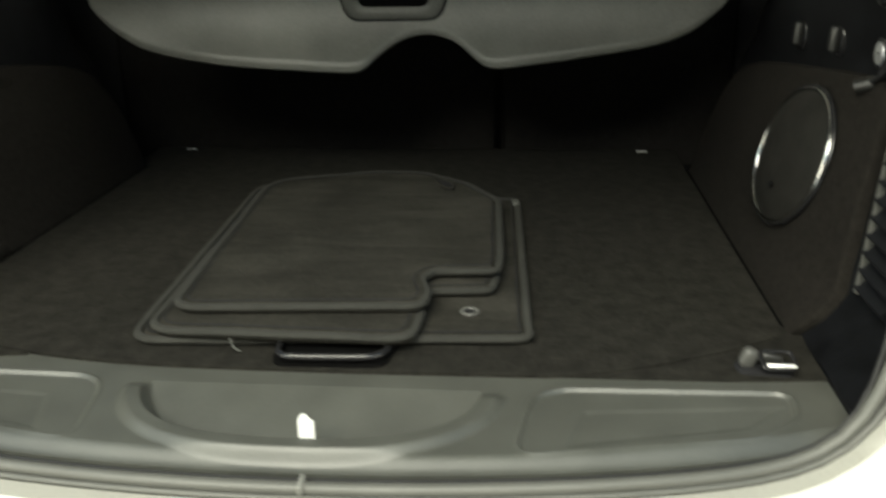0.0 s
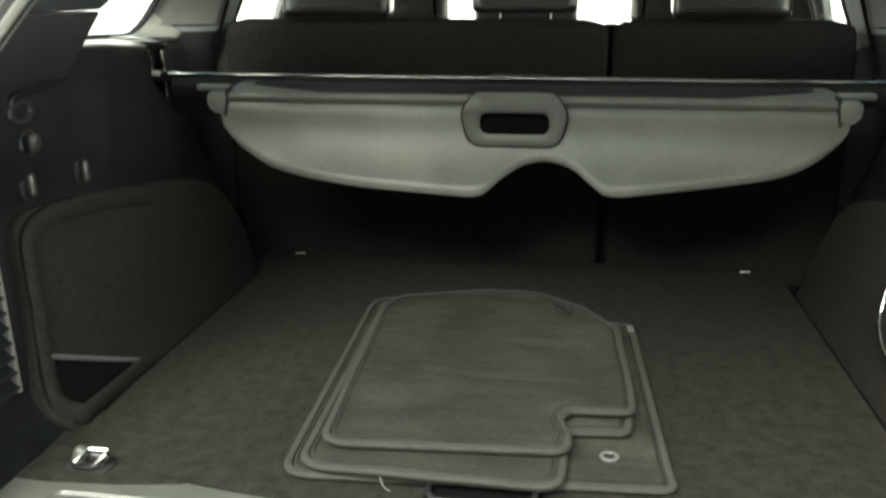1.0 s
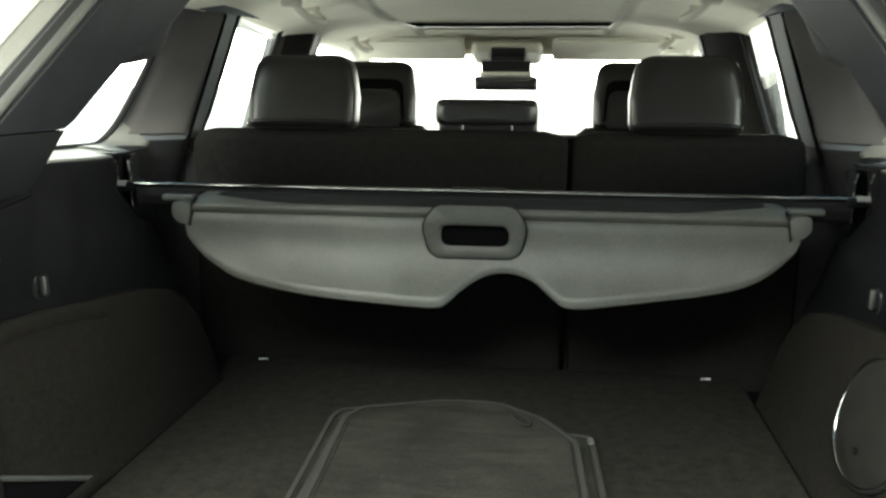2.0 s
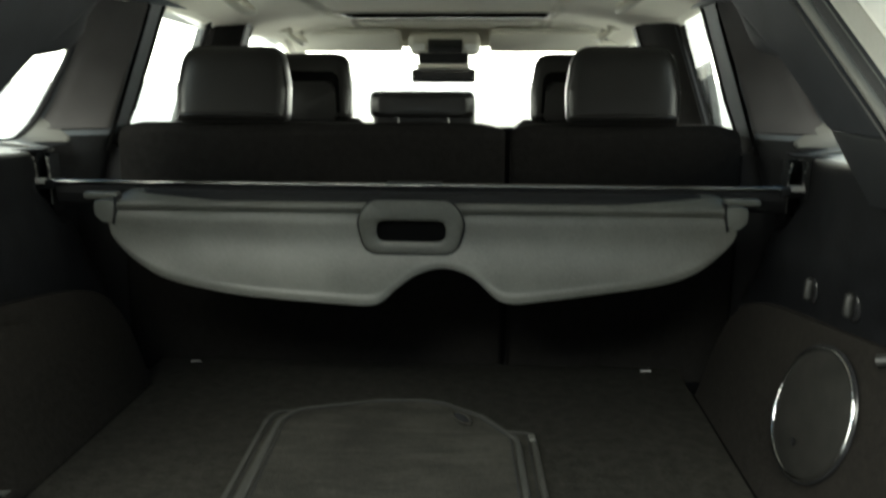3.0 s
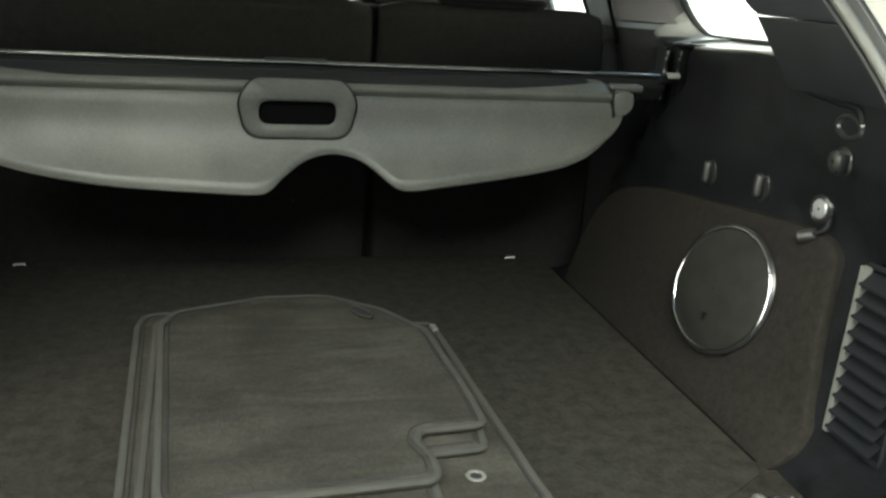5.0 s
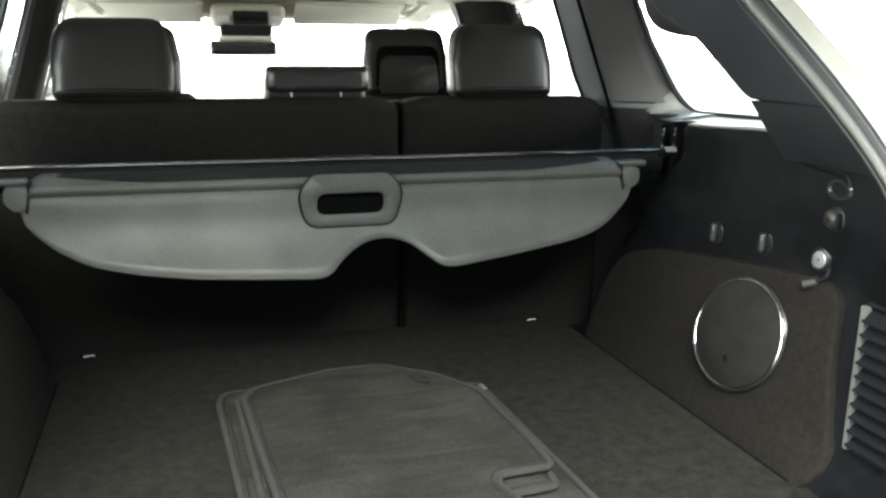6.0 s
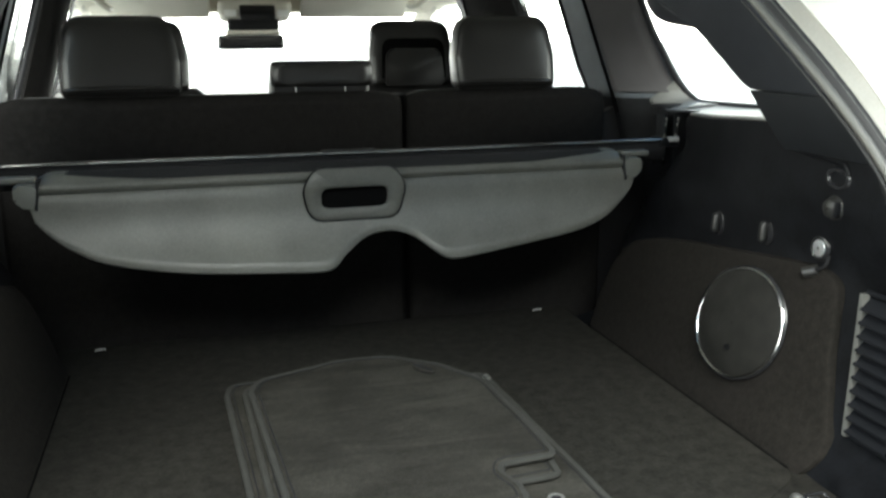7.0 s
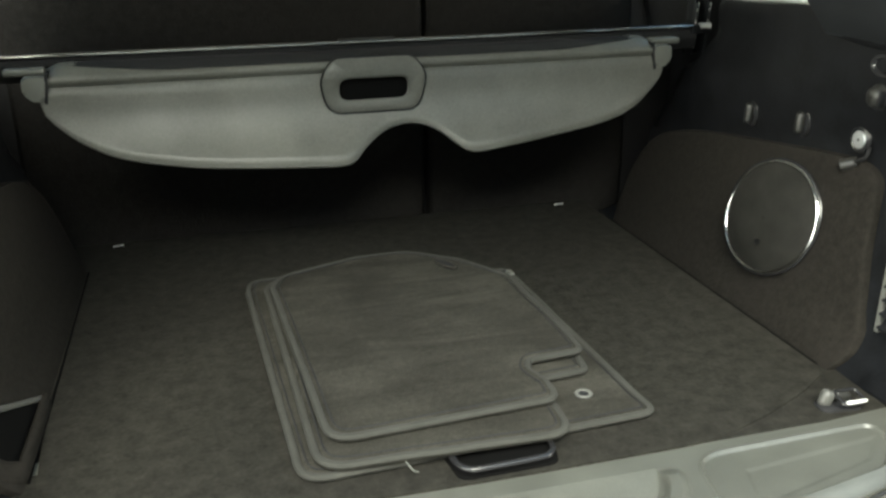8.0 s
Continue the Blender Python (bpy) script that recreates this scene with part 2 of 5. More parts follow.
def tube(bm, pts, r, n=8, closed=False, flat=1.0, up=(0, 0, 1), cap=True):
    """A pipe of radius r along pts; flat squeezes it along its second axis."""
    pts = [Vector(p) for p in pts]
    rings, m = [], len(pts)
    for i, p in enumerate(pts):
        a = pts[i - 1] if (i or closed) else p
        b = pts[(i + 1) % m] if (i < m - 1 or closed) else p
        t = (b - a).normalized()
        s = t.cross(Vector(up))
        if s.length < 1e-4:
            s = t.cross(Vector((1, 0, 0)))
        s.normalize()
        w = s.cross(t).normalized()
        rings.append([bm.verts.new(p + r * (math.cos(2 * math.pi * k / n) * s + flat * math.sin(2 * math.pi * k / n) * w)) for k in range(n)])
    for i in range(m if closed else m - 1):
        q, o = rings[i], rings[(i + 1) % m]
        for k in range(n):
            bm.faces.new((q[k], q[(k + 1) % n], o[(k + 1) % n], o[k]))
    if cap and not closed:
        bm.faces.new(rings[0][::-1])
        bm.faces.new(rings[-1])
    return bm


def loft(bm, rows, closed=False, ends=False):
    """Joins rows of equally many points into a skin."""
    vs = [[bm.verts.new(p) for p in row] for row in rows]
    k = len(rows[0])
    for a, b in zip(vs, vs[1:]):
        for i in range(k if closed else k - 1):
            j = (i + 1) % k
            bm.faces.new((a[i], a[j], b[j], b[i]))
    if ends:
        bm.faces.new(vs[0][::-1])
        bm.faces.new(vs[-1])
    return vs


def thicken(ob, d, offset=-1.0):
    mod = ob.modifiers.new("thickness", "SOLIDIFY")
    mod.thickness, mod.offset = d, offset
    return ob


def step(a, b, x):
    t = min(max((x - a) / (b - a), 0), 1)
    return t * t * (3 - 2 * t)


def side(s, v, y, z):
    return Vector((XC + s * v, y, z))


def lower_v(z):
    """Half-width of the cargo space at height z below the windows."""
    return 0.530 + 0.28 * z


def flare(y, z):
    """The lower side panels turn outwards towards the tailgate."""
    return 0.11 * max(0.0, -0.30 - y) * step(-0.01, 0.07, z)


def panel_v(y, z):
    return lower_v(z) + flare(y, z)


def wall_v(y, z):
    """Half-width of the plastic side trim: carpeted slope, upright wall, flaring out towards the seats."""
    v = lower_v(min(z, 0.262)) + 0.018 + flare(y, z) * step(0.36, 0.27, z)
    v -= 0.013 * math.exp(-((z - 0.34) / 0.06) ** 2) * step(-0.44, -0.28, y) * step(0.0, -0.12, y)
    rear = step(-0.60, -0.66, y) * step(0.34, 0.24, z)
    v += (0.545 + 0.053 * step(-0.005, 0.055, z) + 0.11 * z - v) * rear
    v += 0.060 * step(-0.32, 0.02, y) * step(0.30, 0.41, z)
    return v


def glass_v(z):
    return min(0.632 + 0.60 * (0.745 - z), 0.794)


def edge_y(z):
    """The rim of the tailgate opening, seen from the side."""
    keys = [(-0.1, -0.84), (0.0, -0.835), (0.1, -0.81), (0.2, -0.77), (0.3, -0.71), (0.43, -0.622), (0.5, -0.572), (0.553, -0.52), (0.62, -0.455), (0.71, -0.37), (0.84, -0.25)]
    for (a, p), (b, q) in zip(keys, keys[1:]):
        if z <= b:
            return p + (q - p) * (z - a) / (b - a)
    return keys[-1][1]


def cabin_v(z):
    """Half-width at the centre pillar and the doors."""
    return 0.655 - 0.28 * (z - 0.48)


def along(z, keys):
    for (a, p), (b, q) in zip(keys, keys[1:]):
        if z <= b:
            return p + (q - p) * (z - a) / (b - a)
    return keys[-1][1]


QUARTER_EDGE = [(0.36, 0.15), (0.455, 0.140), (0.466, 0.152), (0.478, 0.170), (0.500, 0.188), (0.53, 0.196), (0.62, 0.196), (0.70, 0.182), (0.745, 0.172), (0.80, 0.17)]
PAD_EDGE = [(0.36, 0.245), (0.455, 0.258), (0.488, 0.265), (0.73, 0.318), (0.80, 0.335)]
DOOR_EDGE = {1: [(0.36, 0.385), (0.455, 0.395), (0.49, 0.405), (0.54, 0.428), (0.75, 0.463), (0.80, 0.47)],
             -1: [(0.36, 0.345), (0.455, 0.350), (0.50, 0.352), (0.53, 0.362), (0.75, 0.412), (0.80, 0.42)]}


def pillar_v(y, z):
    """The centre pillar leans in from the quarter window to the seat."""
    a, b = along(z, QUARTER_EDGE), along(z, PAD_EDGE)
    t = min(max((y - a) / (b - a), 0), 1)
    return glass_v(z) + (cabin_v(z) - glass_v(z)) * t


def dpillar_v(z):
    return 0.595 - 0.42 * (z - 0.485)


def sill_front(x):
    u = (x + 0.0) / 0.52
    return -0.909 + 0.068 * u * u + 0.012 * u ** 6


def roof_z(x, y):
    top = 0.800 - 0.032 * step(0.2, 1.05, y) - 0.03 * step(1.42, 1.75, y)
    return top - 0.042 * abs(x / 0.56) ** 5


# ---- ground outside ----
bm = bmesh.new()
loft(bm, [[(x, y, -0.78) for x in (-400, -20, -4, 4, 20, 400)] for y in (-400, -20, -4, 6, 20, 400)])
solid("ground", bm, ASPHALT, "pale grey concrete paving outside the car", "ground", kind="structure")

bm = bmesh.new()
loft(bm, [[(130 * math.cos(a), 130 * math.sin(a), z) for a in np.linspace(0, 2 * math.pi, 48, endpoint=False)] for z in (-0.9, 42)], closed=True)
solid("backdrop", bm, HAZE, "plain white overcast sky low over the horizon", "sky", kind="structure")
# Unseen wall, added; kept dark so little light bounces into the load space.
bm = bmesh.new()
rbox(bm, (18, 0.3, 4.6), pose(0, -7.0, 1.5), 0)
solid("wall_back", bm, WALL_PLAIN, "unseen dark wall added behind the car to limit light from the rear", "wall", kind="structure")
tailgate = thing("tailgate", "raised tailgate with grey inner trim above the opening", "tailgate", kind="structure")
rows = []
for x in np.linspace(-0.66, 0.66, 15):
    w = 0.03 * (x / 0.66) ** 2
    rows.append([(x, -0.24, 0.885 - w), (x, -0.55, 1.00 - w), (x, -0.85, 1.09 - w), (x, -1.15, 1.12 - w), (x, -1.17, 1.15 - w), (x, -0.85, 1.15 - w), (x, -0.55, 1.07 - w), (x, -0.24, 0.93 - w)])
bm = bmesh.new()
loft(bm, rows, closed=True, ends=True)
part("inner_trim", bm, PILLAR, tailgate)

# ---- cargo floor ----
outline = [(0.522, 0.24), (-0.57, 0.24), (-0.565, 0.12), (-0.545, -0.30), (-0.525, -0.60)]
outline += [(p.x, p.y) for p in flow([(-0.515, -0.628), (-0.48, -0.660), (-0.377, -0.704), (-0.23, -0.731), (-0.05, -0.738), (0.15, -0.737), (0.27, -0.733), (0.352, -0.710), (0.45, -0.665), (0.515, -0.625)], 5)]
outline += [(0.53, -0.59), (0.52, -0.30)]
bm = bmesh.new()
slab(bm, [(x, y, 0.0) for x, y in outline], (0, 0, -0.03), 0.004)
solid("floor", bm, CARPET, "dark brown carpeted load floor panel", "floor", kind="structure")
bm = bmesh.new()
rbox(bm, (1.5, 1.3, 0.04), pose(0, -0.15, -0.115), 0)
solid("floor_tub", bm, SOFT_BLACK, "black steel tub below the load floor", "floor", kind="structure")

for s in (-1, 1):
    bm = bmesh.new()
    tube(bm, [side(s, panel_v(y, 0.0) - 0.004, y, 0.0005) for y in np.linspace(0.08, -0.60, 18)], 0.0018, 6, flat=0.6)
    solid("trim_gap", bm, VOID, "dark seam between load floor and side panel", "seam", kind="structure")

# ---- scuff plate on the sill ----


def poly_distance(px, py, poly):
    """Signed distance to a closed outline, negative inside."""
    best = np.full(px.shape, 9.0)
    inside = np.zeros(px.shape, bool)
    n = len(poly)
    for i in range(n):
        (x0, y0), (x1, y1) = poly[i], poly[(i + 1) % n]
        ex, ey = x1 - x0, y1 - y0
        t = np.clip(((px - x0) * ex + (py - y0) * ey) / (ex * ex + ey * ey + 1e-12), 0, 1)
        best = np.minimum(best, np.hypot(px - x0 - t * ex, py - y0 - t * ey))
        cross = ((y0 > py) != (y1 > py)) & (px < (x1 - x0) * (py - y0) / (y1 - y0 + 1e-12) + x0)
        inside ^= cross
    return np.where(inside, -best, best)


NX, NY = 640, 148
us = np.linspace(-0.57, 0.56, NX)
gx = np.repeat(us[:, None], NY, 1)
front = np.array([sill_front(u) for u in us])[:, None]
gy = np.concatenate([np.repeat(np.concatenate([np.linspace(-0.55, -0.735, 8), np.linspace(-0.737, -0.765, 28)])[None, :], NX, 0), np.full((NX, 1), -0.766), np.full((NX, 1), -0.767), -0.768 + (front + 0.768) * np.linspace(0, 1, 110)[None, :]], 1)
cup = [(0.005 + 0.176 * c * abs(c) ** -0.25, -0.766 + 0.108 * min(s, 0) * abs(s) ** -0.12 if s < 0 else -0.766) for c, s in ((math.cos(a), math.sin(a)) for a in np.linspace(math.pi + 0.02, 2 * math.pi - 0.02, 60))]
cup = [(0.005 - 0.176, -0.764)] + cup + [(0.005 + 0.176, -0.764)]
tray = rounded([(0.236, -0.756), (0.495, -0.750), (0.488, -0.80), (0.445, -0.836), (0.216, -0.879)], [0.05, 0.018, 0.04, 0.06, 0.018])
tray2 = [(0.01 - x, y) for x, y in tray]
crease = [(0.285, -0.795), (0.48, -0.775), (0.44, -0.815), (0.265, -0.858)]
dc = poly_distance(gx, gy, cup)


def ss(a, b, x):
    t = np.clip((x - a) / (b - a), 0, 1)
    return t * t * (3 - 2 * t)


gz = -0.004 + 0 * gx
gz -= np.minimum(0.32 * np.clip(-0.766 - gy, 0, 1), 1.2 * np.clip(0.0005 - dc, 0, 1))
rim = ss(0.029, 0.016, dc) * ss(-0.002, 0.004, dc) * ss(-0.768, -0.795, gy)
gz += 0.0075 * rim
for poly in (tray, tray2):
    d = poly_distance(gx, gy, poly)
    gz -= 0.0012 * ss(0.004, -0.004, poly_distance(gx, gy, crease if poly is tray else [(0.01 - x, y) for x, y in crease]))
    gz += 0.0010 * np.exp(-((d - 0.001) / 0.0022) ** 2) - 0.0035 * ss(0.001, -0.0040, d)
gz -= 0.010 * ss(0.02, 0.0, gy - front)
bm = bmesh.new()
loft(bm, [[(gx[i, 0], gy[i, 0], -0.04)] + [(gx[i, j], gy[i, j], gz[i, j]) for j in range(NY)] + [(gx[i, -1], gy[i, -1] + 0.002, -0.05)] for i in range(NX)])
sill = solid("trim_sill", bm, SILL_PLASTIC, "grey moulded plastic scuff plate along the tailgate sill", "scuff plate", kind="structure", smooth=32)

for s in (1, -1):
    pts = [(0.20, -0.7345), (0.30, -0.712), (0.40, -0.62), (0.48, -0.58), (0.570, -0.58), (0.560, -0.722), (0.44, -0.732)] if s > 0 else [(0.335, -0.7165), (0.40, -0.62), (0.48, -0.58), (0.575, -0.58), (0.570, -0.732), (0.50, -0.735), (0.42, -0.730)]
    bm = bmesh.new()
    slab(bm, [(XC * 0.2 + s * x, y, -0.0022) for x, y in rounded(pts, 0.004, 2)], (0, 0, -0.012), 0.001)
    solid("trim_corner", bm, CARPET, "dark carpeted corner beside the tailgate sill", "floor trim", kind="structure")

striker = thing("striker", "small bright white-capped tailgate striker in the sill pocket", "striker", at=(0.018, -0.872, -0.03))
bm = bmesh.new()
slab(bm, [(x, -0.857, z) for x, z in rounded([(0.0115, -0.036), (0.0270, -0.036), (0.0270, 0.011), (0.0215, 0.012), (0.0205, 0.0175), (0.0150, 0.0175), (0.0120, 0.012)], 0.002, 3)], (0, -0.004, 0), 0.001)
part("cap", bm, WHITE_TAG, striker)
bm = bmesh.new()
rbox(bm, (0.036, 0.004, 0.02), pose(0.019, -0.859, -0.034), 0.001, 1)
part("base", bm, SILL_PLASTIC, striker)

# ---- tailgate opening: seal and painted flange ----


def opening_path():
    pts = []
    for s, order in ((-1, -1), (1, 1)):
        leg = []
        for k in range(26):
            z = 0.045 + (0.80 - 0.045) * k / 25
            v = 0.548 + 0.072 * step(0.03, 0.36, z) if z < 0.43 else dpillar_v(z) - 0.004
            leg.append(side(s, v, edge_y(z) - 0.006, z))
        corner = [side(s, 0.500, sill_front(s * 0.5) - 0.006, -0.012), side(s, 0.525, -0.847, -0.003), side(s, 0.541, -0.838, 0.02)]
        leg = corner + leg
        pts.append(leg)
    base = [Vector((x, sill_front(x) - 0.008, -0.016)) for x in np.linspace(-0.48, 0.47, 30)]
    line = pts[0][::-1] + base + pts[1]
    for _ in range(6):
        line = [line[0]] + [(a + 2 * b + c) / 4 for a, b, c in zip(line, line[1:], line[2:])] + [line[-1]]
    return line


ring = opening_path()
seal = thing("door_seal", "grey rubber weather seal round the tailgate opening", "door seal", kind="structure")
bm = bmesh.new()
tube(bm, ring, 0.0025, 8, cap=True)
part("inner_lip", bm, RUBBER, seal, "dark inner sealing lip")


def offset_ring(out, back, drop):
    """The rim moved outwards, away from the car's middle line, and backwards."""
    res = []
    for p in ring:
        k = step(-0.02, 0.10, p.z)
        s = 1 if p.x > XC else -1
        q = Vector(p)
        q.x += s * out * k
        q.y -= back * (1 - 0.55 * k) + out * 0.35 * k
        q.z -= drop * (1 - k) - 0.45 * out * k * step(0.4, 0.6, p.z)
        res.append(q)
    return res


bm = bmesh.new()
tube(bm, offset_ring(0.0095, 0.0095, 0.002), 0.0070, 10)
part("bulb", bm, SEAL_SKIN, seal, "pale grey rubber bulb")
bm = bmesh.new()
tube(bm, offset_ring(0.0185, 0.0170, 0.005), 0.0018, 8)
part("outer_lip", bm, RUBBER, seal, "dark outer sealing lip")
bm = bmesh.new()
tube(bm, offset_ring(0.0235, 0.0190, 0.006), 0.0036, 10)
part("edge_trim", bm, SEAL_SKIN, seal, "grey edge trim outside the seal")
bm = bmesh.new()
rbox(bm, (0.005, 0.020, 0.012), pose(0.030, sill_front(0.03) - 0.018, -0.0130, 6), 0.003, 3)
part("joint", bm, LEDGE_LIT, seal, "pale moulded joint in the seal")
bm = bmesh.new()
loft(bm, [offset_ring(0.006, 0.004, 0.012), offset_ring(0.019, 0.017, 0.011), offset_ring(0.028, 0.0235, 0.011)])
thicken(part("channel", bm, RUBBER, seal, "dark rubber channel under the seal"), 0.003, 1)
# Inner flange, darker than the outer painted one.
bm = bmesh.new()
loft(bm, [offset_ring(0.0275, 0.0230, 0.0125), offset_ring(0.031, 0.0260, 0.0085), offset_ring(0.045, 0.0390, 0.0110), offset_ring(0.0470, 0.0410, 0.0165)])
thicken(part("inner_flange", bm, FLANGE, seal, "grey-cream inner flange beside the seal"), 0.003, 1)
bm = bmesh.new()
loft(bm, [offset_ring(0.0465, 0.0418, 0.0170), offset_ring(0.050, 0.0432, 0.0150), offset_ring(0.052, 0.0445, 0.0120), offset_ring(0.066, 0.0520, 0.0130), offset_ring(0.10, 0.056, 0.022), offset_ring(0.15, 0.060, 0.05), offset_ring(0.18, 0.062, 0.30)])
flange = solid("wall_rear", bm, PAINT, "cream painted body flange round the tailgate opening", "car body", kind="structure")
thicken(flange, 0.004, 1)

bumper = thing("bumper", "black textured plastic rear bumper top", "bumper", at=(0, -1.05, -0.1))
bm = bmesh.new()
rows = []
for x in np.linspace(-0.85, 0.85, 40):
    y0 = sill_front(min(abs(x), 0.6)) - 0.066 - 0.045 * step(0.28, 0.55, abs(x))
    rows.append([(x, y0 + 0.02, -0.10), (x, y0, -0.046), (x, y0 - 0.012, -0.040), (x, y0 - 0.11, -0.052), (x, y0 - 0.14, -0.09), (x, y0 - 0.16, -0.30), (x, y0 + 0.02, -0.30)])
loft(bm, rows, closed=True, ends=True)
part("cover", bm, TRIM, bumper)
for s in (-1, 1):
    bm = bmesh.new()
    rbox(bm, (0.22, 0.03, 0.03), pose(s * 0.60, -0.955, -0.045, 0, 0, s * 18), 0.01)
    part("corner_pad", bm, GLOSS_BLACK, bumper)

# ---- side walls of the load space ----
for s, nm in ((-1, "wall_left"), (1, "wall_right")):
    wall = thing(nm, "dark moulded side trim of the load space", "side trim", kind="structure")
    # lower trim skin with the ledge below the quarter window
    zs = [-0.04, 0.0, 0.05, 0.1, 0.15, 0.2, 0.25, 0.29, 0.33, 0.37, 0.40, 0.42, 0.434, 0.446, 0.452, 0.457, 0.462, 0.467, 0.472, 0.477, 0.482, 0.486]
    rows = []
    for z in zs:
        e = edge_y(z)
        row = []
        for k in range(56):
            y = e + (0.45 - e) * k / 55
            v = wall_v(y, z)
            ledge = step(0.458, 0.483, z) ** 0.7 * step(-0.42, -0.30, y)
            v += (0.790 - v) * ledge
            gap = 0.085 - 0.10 * step(0.16, 0.42, z)
            v += (0.750 - v) * step(gap, gap + 0.02, y) * step(0.47, 0.45, z)
            rise = 0.022 * step(0.05, -0.40, y) * step(0.40, 0.457, z) * (1 - 0.35 * step(0.457, 0.486, z))
            row.append(side(s, v, y, z + rise - 0.6 * max(z - 0.457, 0)))
        rows.append(row)
    bm = bmesh.new()
    loft(bm, rows[:16])
    lower = part("lower_trim", bm, TRIM, wall)
    thicken(lower, 0.006, 0)
    # Pale ledge, dark end: the window light's fade is painted in steps.
    bm = bmesh.new()
    loft(bm, [row[:38] for row in rows[15:]])
    ledge_part = part("window_ledge", bm, LEDGE_LIT, wall, "smooth ledge below the quarter window, window light put into its colour")
    thicken(ledge_part, 0.005, 0)
    bm = bmesh.new()
    loft(bm, [row[37:43] for row in rows[15:]])
    thicken(part("ledge_end", bm, TRIM, wall), 0.005, 0)
    # D-pillar trim
    low = [(z, edge_y(z)) for z in np.linspace(0.44, 0.80, 12)]
    front_edge = [(0.80, 0.03), (0.757, -0.075), (0.730, -0.115), (0.703, -0.150), (0.674, -0.185), (0.652, -0.225), (0.631, -0.272), (0.575, -0.330), (0.542, -0.360), (0.536, -0.378), (0.529, -0.376), (0.485, -0.400), (0.44, -0.425)]
    pts = [side(s, dpillar_v(z), y, z) for z, y in low] + [side(s, dpillar_v(z), y + (0.022 if s < 0 else 0.014), z) for z, y in front_edge]
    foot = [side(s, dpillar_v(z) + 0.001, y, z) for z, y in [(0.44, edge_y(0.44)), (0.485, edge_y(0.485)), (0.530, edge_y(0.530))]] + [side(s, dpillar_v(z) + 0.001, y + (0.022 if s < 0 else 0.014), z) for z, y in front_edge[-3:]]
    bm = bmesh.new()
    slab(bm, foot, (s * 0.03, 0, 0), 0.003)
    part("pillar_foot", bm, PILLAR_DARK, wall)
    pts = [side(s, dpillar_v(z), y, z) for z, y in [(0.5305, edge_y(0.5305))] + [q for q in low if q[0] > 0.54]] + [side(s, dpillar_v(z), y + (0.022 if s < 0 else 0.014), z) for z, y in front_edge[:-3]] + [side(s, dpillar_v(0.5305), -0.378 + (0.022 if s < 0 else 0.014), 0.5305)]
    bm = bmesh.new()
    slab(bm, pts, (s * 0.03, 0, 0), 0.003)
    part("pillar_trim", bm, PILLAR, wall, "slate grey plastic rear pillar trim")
    # rounded lobe on the front of the pillar, turning outwards
    edge = flow([(0.75, -0.09), (0.725, -0.123), (0.700, -0.155), (0.674, -0.187), (0.652, -0.227), (0.633, -0.270)], 5)
    tip = flow([(0.75, -0.065), (0.722, -0.085), (0.695, -0.108), (0.660, -0.112), (0.636, -0.148), (0.624, -0.262)], 5)
    rows = []
    for k in range(7):
        t = k / 6
        rows.append([side(s, dpillar_v(p.x) + 0.004 + 0.020 * t * t + (0.012 if k == 6 else 0), p.y + (0.015 if s < 0 else 0.010) + (q.y - p.y) * min(t * 1.05, 1), p.x + (q.x - p.x) * t) for p, q in zip(edge, tip)])
    bm = bmesh.new()
    loft(bm, rows)
    lobe = part("pillar_lobe", bm, PILLAR, wall)
    thicken(lobe, 0.006, 0)
    # centre pillar trim with a padded cover
    rows = []
    for z in [0.36, 0.40, 0.43, 0.455, 0.474, 0.484, 0.495, 0.505, 0.52, 0.53, 0.54, 0.57, 0.62, 0.68, 0.745, 0.80]:
        y0, y1 = along(z, QUARTER_EDGE) + 0.004, along(z, DOOR_EDGE[s])
        row = [side(s, pillar_v(y0, z) + 0.014, y0 - 0.002, z)]
        row += [side(s, pillar_v(y0 + (y1 - y0) * k / 14, z) + 0.004 * (k in (0, 14)), y0 + (y1 - y0) * k / 14, z) for k in range(15)]
        row += [side(s, pillar_v(y1, z) + 0.03, y1 + 0.002, z)]
        rows.append(row)
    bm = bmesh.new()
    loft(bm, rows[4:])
    trim_c = part("centre_pillar_trim", bm, PILLAR_LIT, wall, "slate plastic centre pillar trim, paled for the light from the windows")
    bm = bmesh.new()
    loft(bm, rows[:5])
    part("pillar_base", bm, TRIM, wall)
    # the ledge sweeps up round the window's lower corner into the pillar
    rim = flow([(0.191, 0.512), (0.186, 0.500), (0.175, 0.486), (0.152, 0.472), (0.110, 0.469), (0.050, 0.4705)], 6)
    toe = flow([(0.195, 0.509), (0.206, 0.490), (0.212, 0.468), (0.188, 0.457), (0.130, 0.456), (0.050, 0.4585)], 6)
    rows = []
    for k in range(9):
        t = k / 8
        row = []
        for i, (p, q) in enumerate(zip(rim, toe)):
            u = i / (len(rim) - 1)
            v0 = glass_v(p.y) - 0.002
            w = step(0.5, 1.0, u)
            v1 = (1 - w) * (pillar_v(q.x, q.y) - 0.003) + w * (wall_v(0.05, 0.457) - 0.002)
            row.append(side(s, v0 + (v1 - v0) * t, p.x + (q.x - p.x) * t, p.y + (q.y - p.y) * t ** 1.8))
        rows.append(row)
    # Mid-grey step of the painted fade from lit ledge to dark pillar base.
    bm = bmesh.new()
    loft(bm, rows)
    thicken(part("ledge_corner", bm, VENT_LIGHT, wall, "smooth corner of the ledge, mid grey for the fading window light"), 0.003, 0)
    rows = []
